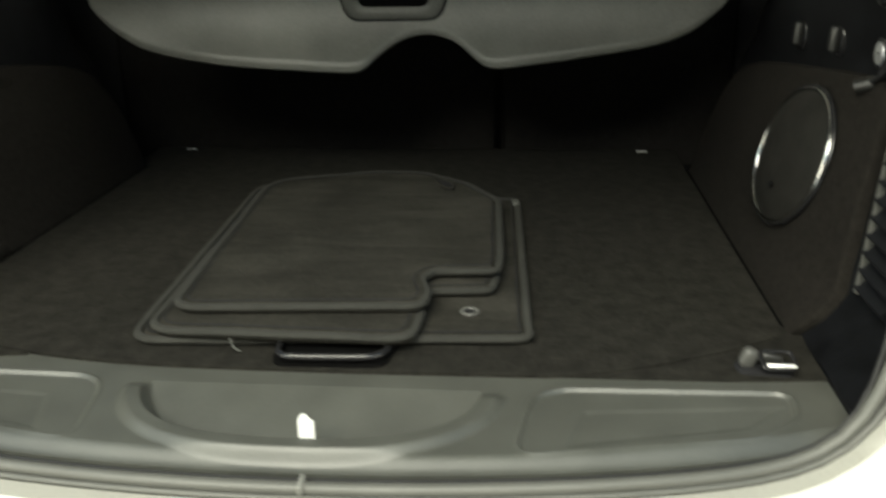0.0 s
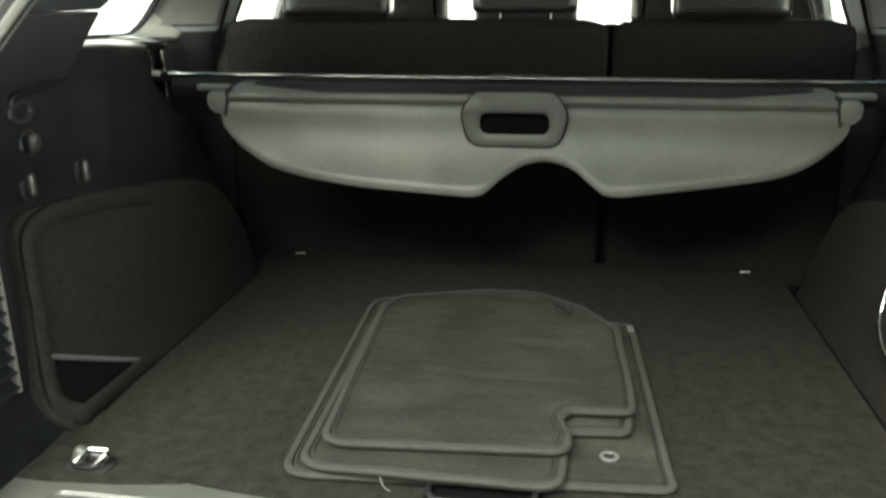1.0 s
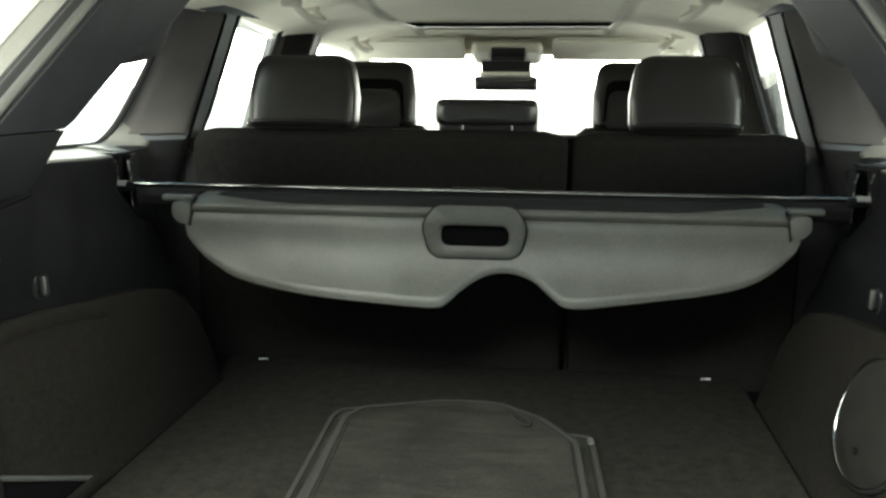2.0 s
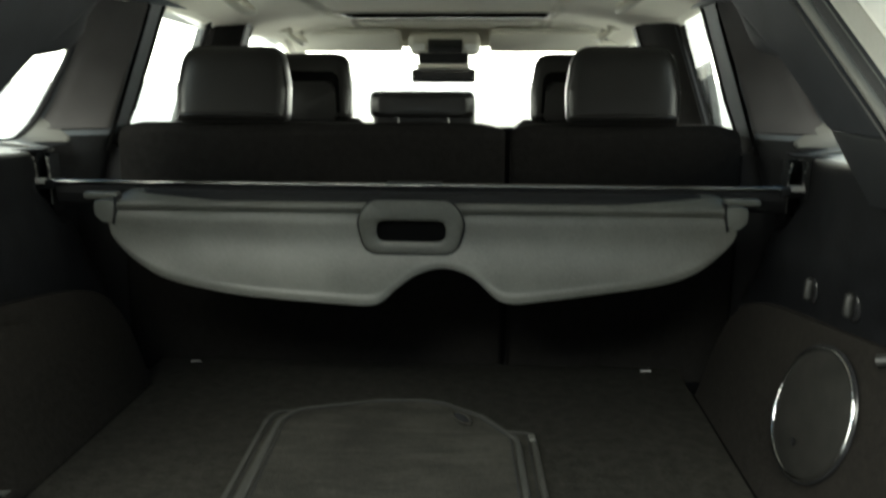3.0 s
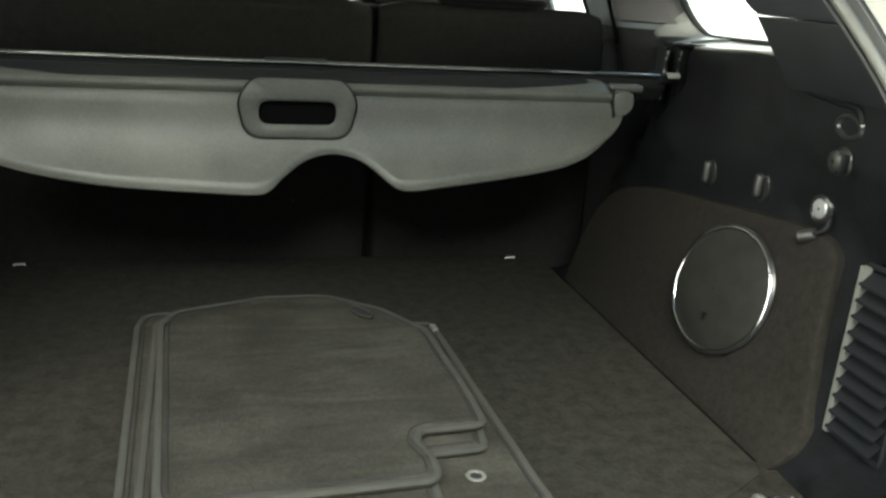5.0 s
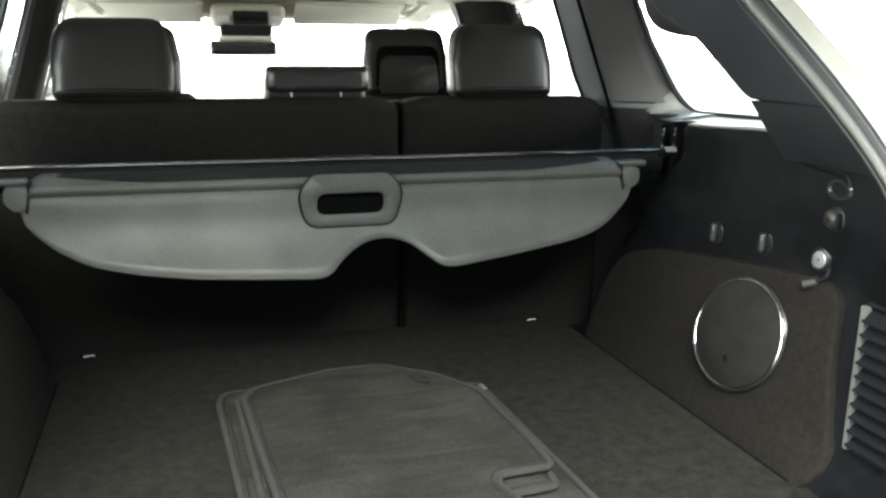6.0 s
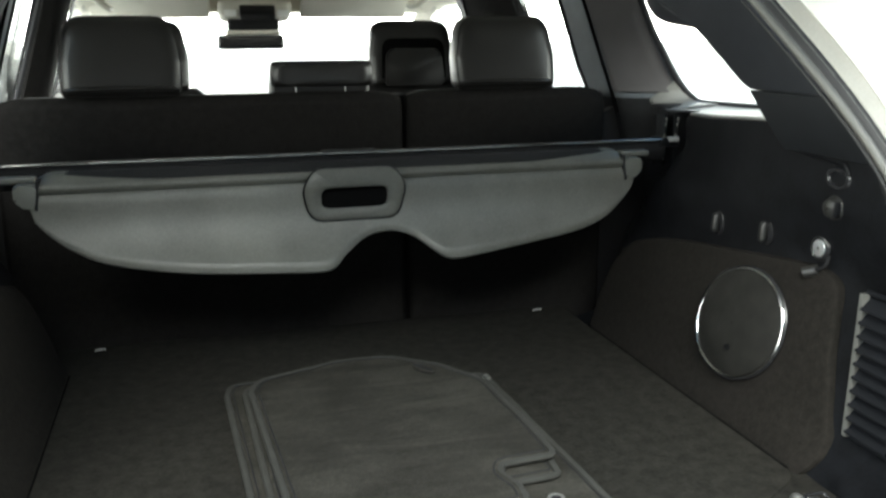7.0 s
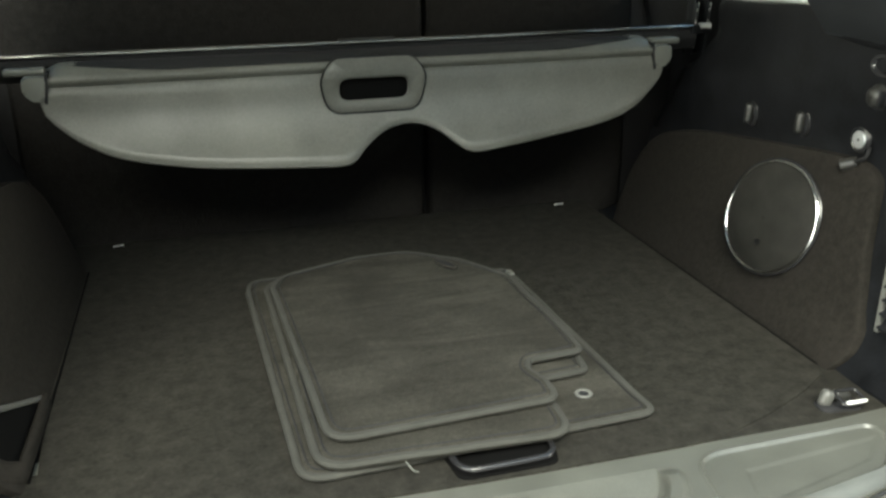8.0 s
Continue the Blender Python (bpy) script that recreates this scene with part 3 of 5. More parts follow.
    zs2 = [0.484, 0.488, 0.494, 0.505, 0.53, 0.57, 0.62, 0.67, 0.71, 0.728, 0.740, 0.749, 0.755, 0.758]
    for i, z in enumerate(zs2):
        r = 0.03
        cut = r - math.sqrt(max(r * r - max(0, z - 0.728) ** 2, 0))
        y0, y1 = along(z, QUARTER_EDGE) + 0.007 + cut * 0.6, along(z, PAD_EDGE) - cut
        end = i in (0, len(zs2) - 1)
        row = []
        for k in range(19):
            u = k / 18
            y = y0 + (y1 - y0) * u
            e = min(u, 1 - u) * (y1 - y0)
            lift = 0.011 * step(-0.002, 0.010, e) if not end else 0.0
            row.append(side(s, pillar_v(y, z) + 0.003 - lift, y, z))
        rows.append(row)
    bm = bmesh.new()
    loft(bm, rows)
    part("pillar_pad", bm, PILLAR_CLOTH, trim_c, "charcoal padded centre pillar cover")
    bm = bmesh.new()
    tube(bm, [side(s, pillar_v(y, z) - 0.002, y, z) for y, z in [(along(q, PAD_EDGE) + 0.004, q) for q in np.linspace(0.44, 0.735, 12)] + [(0.30, 0.758), (0.26, 0.763), (0.20, 0.763)]], 0.004, 6)
    part("pad_gap", bm, VOID, trim_c, "dark gap beside the padded cover")
    # Added black sheet: stands for the shade in the gap beside the seat.
    bm = bmesh.new()
    slab(bm, [side(s, v, 0.275, z) for v, z in [(0.638, -0.04), (0.77, -0.04), (0.77, 0.452), (0.66, 0.452), (0.638, 0.44)]], (0, 0.02, 0))
    part("gap_filler", bm, SOFT_BLACK, wall, "black sheet added for the dark of the gap beside the seat")
    # outer body skin
    bm = bmesh.new()
    slab(bm, [side(s, 0.80, y, z) for y, z in [(-0.88, -0.5), (-0.80, 0.2), (-0.60, 0.45), (-0.30, 0.460), (2.45, 0.43), (2.6, -0.5)]], (s * 0.04, 0, 0))
    part("body_side", bm, PAINT, wall, "cream painted body side")
    bm = bmesh.new()
    slab(bm, [side(s, glass_v(z) + 0.02, y, z) for y, z in [(-0.66, 0.44), (-0.40, 0.44), (-0.36, 0.50), (-0.20, 0.625), (-0.03, 0.645), (0.02, 0.74), (0.02, 0.82), (-0.2, 0.82)]], (s * 0.03, 0, 0))
    part("body_pillar", bm, PAINT, wall, "cream painted rear body pillar")
    bm = bmesh.new()
    loft(bm, [[side(s, 0.800, y, 0.455), side(s, 0.835, y, 0.445)] for y in (-0.62, 0.0, 1.0, 2.4)])
    thicken(part("belt_line", bm, PAINT, wall), 0.01)
    # roof rail above the windows
    rows = []
    for y in np.linspace(-0.2, 1.62, 24):
        top = roof_z(0.56, y)
        drop = 0.02 * max(0, (y - 1.0) / 0.6) ** 2
        zl = 0.742 - drop * 1.8 + 0.012 * math.sin(max(0, min(1, (y - 0.5) / 1.1)) * math.pi)
        w = glass_v(zl) + (cabin_v(zl) - glass_v(zl)) * step(0.1, 0.3, y)
        rows.append([side(s, w - 0.010, y, zl), side(s, w - 0.022, y, zl + 0.018), side(s, w - 0.035, y, top + 0.01), side(s, w + 0.03, y, top + 0.04), side(s, w + 0.03, y, zl)])
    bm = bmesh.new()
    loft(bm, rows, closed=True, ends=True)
    part("roof_rail", bm, PILLAR_LIT, wall, "dark window header rail")
    # B-pillar, belt reel and strap
    bm = bmesh.new()
    y0 = 0.03 if s > 0 else 0.0
    loft(bm, [[side(s, cabin_v(z) + o, y + y0 + 0.16 * (z - 0.3), z) for o, y in (((0.004, 0.66), (-0.012, 0.70), (-0.045, 0.88), (-0.045, 1.02), (0.03, 1.02), (0.03, 0.66)) if s > 0 else ((0.004, 0.735), (-0.012, 0.80), (-0.03, 0.86), (-0.03, 0.97), (0.03, 0.98), (0.03, 0.735)))] for z in (0.2, 0.45, 0.65, 0.80)], closed=True, ends=True)
    part("middle_pillar", bm, SEAT_CARPET, wall, "black middle pillar trim")
    bm = bmesh.new()
    slab(bm, [side(s, cabin_v(z) - 0.052, y + (y0 if s > 0 else -0.16), z) for y, z in [(0.98, 0.35), (1.03, 0.35), (1.10, 0.73), (1.05, 0.73)]], (s * 0.003, 0, 0))
    part("seat_belt", bm, PILLAR, wall, "grey woven seat belt strap")
    # Slanted grey bar added outside to give the door window its grey area.
    bm = bmesh.new()
    slab(bm, [side(s, 0.705, y, z) for y, z in [(0.69, 0.36), (0.83, 0.36), (1.28, 0.79), (1.11, 0.79)]], (s * 0.02, 0, 0), 0.004)
    part("window_grey_bar", bm, VENT_LIGHT, wall, "slanted grey bar added outside the side windows")
    # front pillar
    bm = bmesh.new()
    rows = []
    for k in range(12):
        t = k / 11
        p = side(s, 0.585 + 0.10 * t, 1.56 + 0.86 * t, 0.735 - 0.30 * t ** 1.25)
        rows.append([p + Vector((0, -0.03, -0.03)), p + Vector((-s * 0.045, 0.0, 0.0)), p + Vector((0, 0.04, 0.03)), p + Vector((s * 0.035, 0, 0.0))])
    loft(bm, rows, closed=True, ends=True)
    part("front_pillar", bm, CREAM_PLASTIC, wall, "cream front pillar trim")
    # door trims below the windows
    for y0, y1, nm2 in ((0.57, 0.96, "rear_door_trim"), (1.0, 2.35, "front_door_trim")):
        bm = bmesh.new()
        slab(bm, [side(s, 0.68, y, z) for y, z in rounded([(y0, -0.25), (y0, 0.455), (y1, 0.445), (y1, -0.25)], 0.01, 2)], (s * 0.06, 0, 0), 0.008)
        part(nm2, bm, TRIM, wall)

# windows: panes set into dark rubber frames
WINDOWS = [
    ("window_1", [(-0.37, 0.482), (0.190, 0.466), (0.197, 0.62), (0.172, 0.745), (-0.05, 0.745), (-0.20, 0.628)], -1, "quarter"),
    ("window_2", [(-0.37, 0.482), (0.190, 0.466), (0.197, 0.62), (0.172, 0.745), (-0.05, 0.745), (-0.20, 0.628)], 1, "quarter"),
    ("window_3", [(0.345, 0.455), (0.345, 0.50), (0.362, 0.53), (0.412, 0.75), (0.75, 0.75), (0.66, 0.455)], -1, "rear door"),
    ("window_4", [(0.395, 0.455), (0.405, 0.49), (0.428, 0.54), (0.463, 0.75), (0.78, 0.75), (0.69, 0.455)], 1, "rear door"),
    ("window_5", [(1.00, 0.455), (2.30, 0.435), (1.62, 0.715), (1.03, 0.75)], -1, "front door"),
    ("window_6", [(1.00, 0.455), (2.30, 0.435), (1.62, 0.715), (1.03, 0.75)], 1, "front door"),
]
for nm, pts, s, where in WINDOWS:
    win = thing(nm, "clear " + where + " side window, bright daylight outside", "window", kind="structure")
    smooth_pts = rounded(pts, [0.02, 0.075, 0.02, 0.02, 0.02, 0.02] if where == "quarter" else 0.02, 6)
    skin = glass_v if where == "quarter" else cabin_v
    bm = bmesh.new()
    tube(bm, [side(s, skin(z) + 0.003, y, z) for y, z in smooth_pts], 0.007, 6, closed=True, up=(1, 0, 0))
    part("frame", bm, SOFT_BLACK, win)
    bm = bmesh.new()
    slab(bm, [side(s, skin(z) + 0.008, y, z) for y, z in smooth_pts], (s * 0.003, 0, 0))
    pane = part("pane", bm, GLASS, win, smooth=0)
    pane.visible_shadow = False
win = thing("window_7", "wide bright windscreen glass", "windscreen", kind="structure")
rows = []
for k in range(9):
    t = k / 8
    rows.append([(XC + x * (0.60 + 0.12 * t), 1.62 + 0.85 * t + 0.10 * (1 - (x) ** 2) * (1 - 0.2 * t), 0.715 - 0.30 * t) for x in np.linspace(-1, 1, 13)])
bm = bmesh.new()
loft(bm, rows)
pane = part("pane", bm, GLASS, win)
pane.visible_shadow = False
bm = bmesh.new()
tube(bm, [Vector(p) + Vector((0, 0, 0.004)) for p in rows[0]], 0.008, 6)
part("frame", bm, SOFT_BLACK, win)

# ---- headliner and roof ----
xs = list(np.linspace(-0.60, 0.60, 41))
ys = list(np.linspace(-0.28, 1.70, 67))
HOLE = (-0.33, 0.30, 1.00, 1.40)  # the sunroof's opening


def roof_point(x, y, lift=0.0):
    return (XC + x, y, roof_z(x, y) + lift)


bm = bmesh.new()
hx = sorted(set([x for x in xs] + [HOLE[0], HOLE[1]]))
hy = sorted(set([y for y in ys] + [HOLE[2], HOLE[3]]))
vs = {}
for i, x in enumerate(hx):
    for j, y in enumerate(hy):
        vs[i, j] = bm.verts.new(roof_point(x, y))
for i in range(len(hx) - 1):
    for j in range(len(hy) - 1):
        cx, cy = (hx[i] + hx[i + 1]) / 2, (hy[j] + hy[j + 1]) / 2
        if HOLE[0] < cx < HOLE[1] and HOLE[2] < cy < HOLE[3]:
            continue
        bm.faces.new((vs[i, j], vs[i + 1, j], vs[i + 1, j + 1], vs[i, j + 1]))
ceiling = solid("ceiling", bm, HEADLINER, "cream cloth headliner with a sunroof opening", "headliner", kind="structure")
thicken(ceiling, 0.004, 1)
bm = bmesh.new()
loft(bm, [[roof_point(x * 1.12, y, 0.05) for x in np.linspace(-0.60, 0.60, 15)] for y in np.linspace(-0.28, 1.75, 12)])
thicken(solid("roof", bm, PAINT, "cream painted steel car roof", "roof", kind="structure"), 0.01, 1)
sunroof = thing("sunroof", "dark closed sunroof in the headliner", "sunroof", kind="structure")
bm = bmesh.new()
ringp = rounded([(HOLE[0], HOLE[2]), (HOLE[1], HOLE[2]), (HOLE[1], HOLE[3]), (HOLE[0], HOLE[3])], 0.03, 5)
tube(bm, [Vector(roof_point(x, y, 0.001)) for x, y in ringp], 0.0045, 8, closed=True)
part("trim_ring", bm, CREAM_PLASTIC, sunroof)
bm = bmesh.new()
slab(bm, [(XC + HOLE[0] - 0.02, HOLE[2] - 0.02, 0.800), (XC + HOLE[1] + 0.02, HOLE[2] - 0.02, 0.800), (XC + HOLE[1] + 0.02, HOLE[3] + 0.02, 0.800), (XC + HOLE[0] - 0.02, HOLE[3] + 0.02, 0.800)], (0, 0, 0.006))
part("panel", bm, VOID, sunroof)
bm = bmesh.new()
grow = [(x * 0.992 - 0.0001, HOLE[2] + 0.2 + (y - HOLE[2] - 0.2) * 0.99) for x, y in ringp]
loft(bm, [[Vector(roof_point(x, y, 0.006)) for x, y in grow], [(XC + x, y, 0.801) for x, y in grow]], closed=True)
part("liner", bm, VOID, sunroof, "black lining of the opening")

# grab handles on the headliner
first = None
for x, y, tilt in ((-0.462, 0.50, 0), (0.445, 0.50, 0), (-0.535, 1.42, 0), (0.497, 1.42, 0)):
    g = thing("grab_handle", "cream folding grab handle on the headliner edge", "grab handle", "grab handles", at=(x, y, roof_z(x, y)))
    z0 = roof_z(x, y) + 0.004
    s = 1 if x > 0 else -1
    bm = bmesh.new()
    tube(bm, flow([(x, y - 0.075, z0 + 0.004), (x - s * 0.004, y - 0.070, z0 - 0.018), (x - s * 0.030, y - 0.045, z0 - 0.040), (x - s * 0.034, y + 0.045, z0 - 0.040), (x - s * 0.006, y + 0.070, z0 - 0.018), (x, y + 0.075, z0 + 0.004)], 5), 0.0095, 10)
    part("bar", bm, CREAM_PLASTIC, g)
    for k in (-1, 1):
        bm = bmesh.new()
        rbox(bm, (0.046, 0.036, 0.024), pose(x + s * 0.006, y + k * 0.078, z0 - 0.006), 0.009, 3)
        part("end_cap", bm, CREAM_PLASTIC, g)

# ---- second-row seat backs ----


def headrest(parent, x, y, z, w, h, d, low=False, spread=0.052):
    """A leather head restraint: boxy cushion with a sewn rear panel, a lower fold and two posts."""
    top = 0.02 if low else 0.13
    face = [(-w / 2 * (1 - top), h), (w / 2 * (1 - top), h), (w / 2 * 1.0, h * 0.45), (w / 2 * 0.985, 0.0), (-w / 2 * 0.985, 0.0), (-w / 2 * 1.0, h * 0.45)]
    rr = [0.016] * 6 if low else [0.044, 0.044, 0.07, 0.018, 0.018, 0.07]
    ol = dense(rounded(face, rr, 6), 0.012)
    cz = h * 0.5

    def row(inset, yy, lean=0.0):
        fx, fz = 1 - 2 * inset / w, 1 - 2 * inset / h
        return [(x + px * fx, y + yy + lean * (pz / h), z + cz + (pz - cz) * fz) for px, pz in ol]

    lean = 0.0 if low else 0.030
    def inner(f, yy):
        return [(x + px * f, y + yy + lean * (0.5 + (pz / h - 0.5) * f), z + cz + (pz - cz) * f) for px, pz in ol]

    rows = [inner(0.03, -d / 2 - 0.006), inner(0.3, -d / 2 - 0.0057), inner(0.6, -d / 2 - 0.0045), inner(0.8, -d / 2 - 0.002)]
    rows += [row(0.008, -d / 2 + 0.003, lean), row(0.0035, -d / 2 + 0.010, lean), row(0.0012, -d / 2 + 0.015, lean), row(0.0035, -d / 2 + 0.018, lean), row(0.0, -d / 2 + 0.024, lean), row(0.0, d / 2 - 0.04, lean), row(0.010, d / 2 - 0.014, lean), inner(0.8, d / 2), inner(0.3, d / 2 + 0.004)]
    bm = bmesh.new()
    loft(bm, rows, closed=True, ends=True)
    hr = part("headrest", bm, LEATHER, parent, "smooth black leather head restraint", smooth=60)
    bm = bmesh.new()
    tube(bm, row(0.0005, -d / 2 + 0.0145, lean), 0.0014, 6, closed=True)
    part("piping", bm, LEATHER, hr)
    if not low:
        bm = bmesh.new()
        tube(bm, flow([(x - w * 0.46, y - d / 2 + 0.010, z + 0.014), (x - w * 0.36, y - d / 2 - 0.004, z + 0.017), (x, y - d / 2 - 0.007, z + 0.018), (x + w * 0.36, y - d / 2 - 0.004, z + 0.017), (x + w * 0.46, y - d / 2 + 0.010, z + 0.014)], 8), 0.0050, 8)
        part("lower_roll", bm, LEATHER, hr)
    for k in (-1, 1):
        bm = bmesh.new()
        tube(bm, [(x + k * spread, y, z - 0.05), (x + k * spread, y, z + 0.02)], 0.0055, 10)
        part("post", bm, CHROME, hr, "chrome headrest post")
    return hr


def seat_back(name, x0, x1, label):
    seat = thing(name, label, "car seat", "rear seat backs", at=((x0 + x1) / 2, 0.30, -0.03))
    prof = rounded([(0.255, -0.035), (0.255, 0.481), (0.275, 0.500), (0.36, 0.496), (0.39, 0.46), (0.41, -0.035)], [0, 0.02, 0.02, 0.03, 0.03, 0], 4)
    rows = []
    for k, x in enumerate([x0, x0 + 0.003, x0 + 0.010, x0 + 0.022, x0 + 0.035] + list(np.linspace(x0 + 0.05, x1 - 0.05, 10)) + [x1 - 0.035, x1 - 0.022, x1 - 0.010, x1 - 0.003, x1]):
        e = min(x - x0, x1 - x)
        inset = 0.018 * (1 - min(e / 0.05, 1) ** 0.5)
        rows.append([(x, 0.33 + (y - 0.33) * (1 - inset / 0.08), 0.2 + (z - 0.2) * (1 - inset / 0.3)) for y, z in prof])
    bm = bmesh.new()
    loft(bm, rows, closed=True, ends=True)
    part("backrest", bm, SEAT_CARPET, seat, "dark brown carpeted seat back", smooth=55)
    return seat


big = seat_back("rear_seat_back", -0.650, 0.157, "wide carpet-backed folding rear seat with two black leather headrests")
small = seat_back("rear_seat_back", 0.167, 0.630, "narrow carpet-backed folding rear seat with one black leather headrest")
# Black filler added in the split, where the gap is just dark.
bm = bmesh.new()
rbox(bm, (0.03, 0.05, 0.523), pose(0.162, 0.325, 0.228), 0.004, 1)
part("split_filler", bm, SOFT_BLACK, big, "black filler added for the dark of the seat split")
headrest(big, -0.405, 0.30, 0.499, 0.228, 0.155, 0.11)
mid = headrest(big, -0.012, 0.30, 0.512, 0.212, 0.052, 0.10, True)
bm = bmesh.new()
rbox(bm, (0.210, 0.06, 0.055), pose(-0.012, 0.325, 0.507), 0.012, 3)
part("lower_pad", bm, LEATHER, mid, "recessed lower leather pad")
headrest(small, 0.391, 0.30, 0.499, 0.224, 0.155, 0.11)
for x, par in ((-0.487, big), (0.452, small)):
    bm = bmesh.new()
    tube(bm, [(x - 0.010, 0.217, -0.004), (x - 0.009, 0.208, 0.003), (x + 0.009, 0.208, 0.004), (x + 0.010, 0.217, -0.004)], 0.0017, 8)
    part("anchor_loop", bm, ZINC, par, "small chrome anchor loop at the seat foot")

# ---- front seats ----
for x in (-0.403, 0.360):
    seat = thing("front_seat", "black leather front seat with chrome-posted headrest", "car seat", "front seats", at=(x, 1.05, -0.2))
    rows = []
    for k in range(15):
        t = k / 14
        z = -0.20 + 0.672 * t
        w = 0.25 - 0.02 * t - 0.085 * max(0, (t - 0.84) / 0.16) ** 2
        d = 0.065 * (1 - 0.6 * max(0, (t - 0.88) / 0.12) ** 2)
        yc = 0.92 - 0.10 * t + 0.20 * t
        rows.append([(x + w * (abs(c) ** 0.45) * (1 if c > 0 else -1), yc + d * (abs(q) ** 0.6) * (1 if q > 0 else -1), z) for c, q in ((math.cos(a), math.sin(a)) for a in np.linspace(0, 2 * math.pi, 24, endpoint=False))])
    bm = bmesh.new()
    loft(bm, rows, closed=True, ends=True)
    part("backrest", bm, LEATHER, seat)
    hr = headrest(seat, x, 1.035, 0.466, 0.252, 0.188, 0.115, spread=0.075)
    bm = bmesh.new()
    slab(bm, [(x + px, 0.962 + 0.16 * (z - 0.47), z) for px, z in rounded([(-0.090, 0.470), (-0.082, 0.575), (0.082, 0.575), (0.090, 0.470)], [0.012, 0.030, 0.030, 0.012], 5)], (0, 0.03, 0), 0.006)
    part("back_shell", bm, LEATHER, hr, "black plastic shell behind the headrest")
    bm = bmesh.new()
    slab(bm, [(x + px, 0.972 + 0.16 * (z - 0.47), z) for px, z in rounded([(-0.098, 0.468), (-0.092, 0.604), (0.092, 0.604), (0.098, 0.468)], [0.012, 0.034, 0.034, 0.012], 5)], (0, 0.02, 0), 0.002)
    part("shell_recess", bm, VOID, hr, "dark recess round the shell")

# ---- cabin ahead ----
bm = bmesh.new()
rows = []
for x in np.linspace(-0.66, 0.66, 31):
    hump = 0.035 * math.exp(-((x + 0.38) / 0.13) ** 2)
    rows.append([(XC + x, 1.80, -0.25), (XC + x, 1.80, 0.25), (XC + x, 1.84, 0.345 + hump), (XC + x, 1.92, 0.365 + hump), (XC + x, 2.15, 0.37 + 0.4 * hump), (XC + x, 2.50, 0.36), (XC + x, 2.55, -0.25)])
loft(bm, rows)
solid("dashboard", bm, SOFT_BLACK, "black dashboard below the windscreen", "dashboard", kind="structure")
bm = bmesh.new()
rbox(bm, (1.44, 2.3, 0.04), pose(XC, 1.4, -0.26), 0)
solid("floor_cabin", bm, SOFT_BLACK, "black carpeted cabin floor", "floor", kind="structure")

for x0, x1 in ((-0.578, -0.195), (0.112, 0.49)):
    v = thing("sun_visor", "cream cloth sun visor folded against the headliner", "sun visor", "sun visors", at=((x0 + x1) / 2, 1.6, 0.71))
    bm = bmesh.new()
    slab(bm, [(x, 1.556 + 0.092 * t, 0.730 - 0.058 * t) for x, t in rounded([(x0, 0.0), (x0, 1.0), (x1, 1.0), (x1, 0.0)], 0.035, 6)], (0, 0.009, 0.014), 0.005, 3)
    part("flap", bm, HEADLINER, v)
    bm = bmesh.new()
    tube(bm, [(x0 + 0.02, 1.558, 0.742), (x1 - 0.02, 1.558, 0.742)], 0.007, 8)
    part("rod", bm, CREAM_PLASTIC, v)

bm = bmesh.new()
rbox(bm, (1.18, 0.05, 0.075), pose(XC, 1.675, 0.728, -20), 0.015, 3)
solid("ceiling_header", bm, HEADLINER, "cream cloth header above the windscreen", "headliner", kind="structure")
console = thing("overhead_console", "cream plastic overhead console with a dark display", "overhead console", at=(-0.045, 1.63, 0.72))
bm = bmesh.new()
rbox(bm, (0.248, 0.12, 0.062), pose(-0.045, 1.63, 0.697, -14), 0.024, 5)
part("housing", bm, CREAM_PLASTIC, console)
bm = bmesh.new()
rbox(bm, (0.118, 0.006, 0.046), pose(-0.040, 1.563, 0.690, -10), 0.003, 2)
part("display", bm, GLOSS_BLACK, console, "black display panel")
for k in (-1, 1):
    bm = bmesh.new()
    rbox(bm, (0.042, 0.005, 0.022), pose(-0.042 + k * 0.088, 1.563, 0.686, -10), 0.004, 2)
    part("reading_lamp", bm, WHITE_TAG, console, "clear reading lamp lens")
bm = bmesh.new()
rbox(bm, (0.175, 0.09, 0.045), pose(-0.05, 1.66, 0.648, -10), 0.012, 3)
part("lower_housing", bm, SOFT_BLACK, console, "black lower housing")
bm = bmesh.new()
rbox(bm, (0.185, 0.06, 0.016), pose(-0.052, 1.655, 0.622, -6), 0.006, 2)
part("lower_rim", bm, CREAM_PLASTIC, console)
mirror = thing("rear_view_mirror", "black rear-view mirror hanging at the windscreen", "mirror", at=(-0.055, 1.72, 0.6))
bm = bmesh.new()
rbox(bm, (0.235, 0.03, 0.052), pose(-0.055, 1.73, 0.590, -6), 0.014, 4)
part("housing", bm, GLOSS_BLACK, mirror)
bm = bmesh.new()
tube(bm, [(-0.055, 1.735, 0.595), (-0.055, 1.80, 0.66)], 0.012, 8)
part("stem", bm, SOFT_BLACK, mirror)

bm = bmesh.new()
rbox(bm, (1.66, 0.06, 0.92), pose(XC, 2.60, -0.05), 0.02, 2)
solid("wall_front", bm, PAINT, "plain cream body panel closing the cabin in front", "car body", kind="structure")

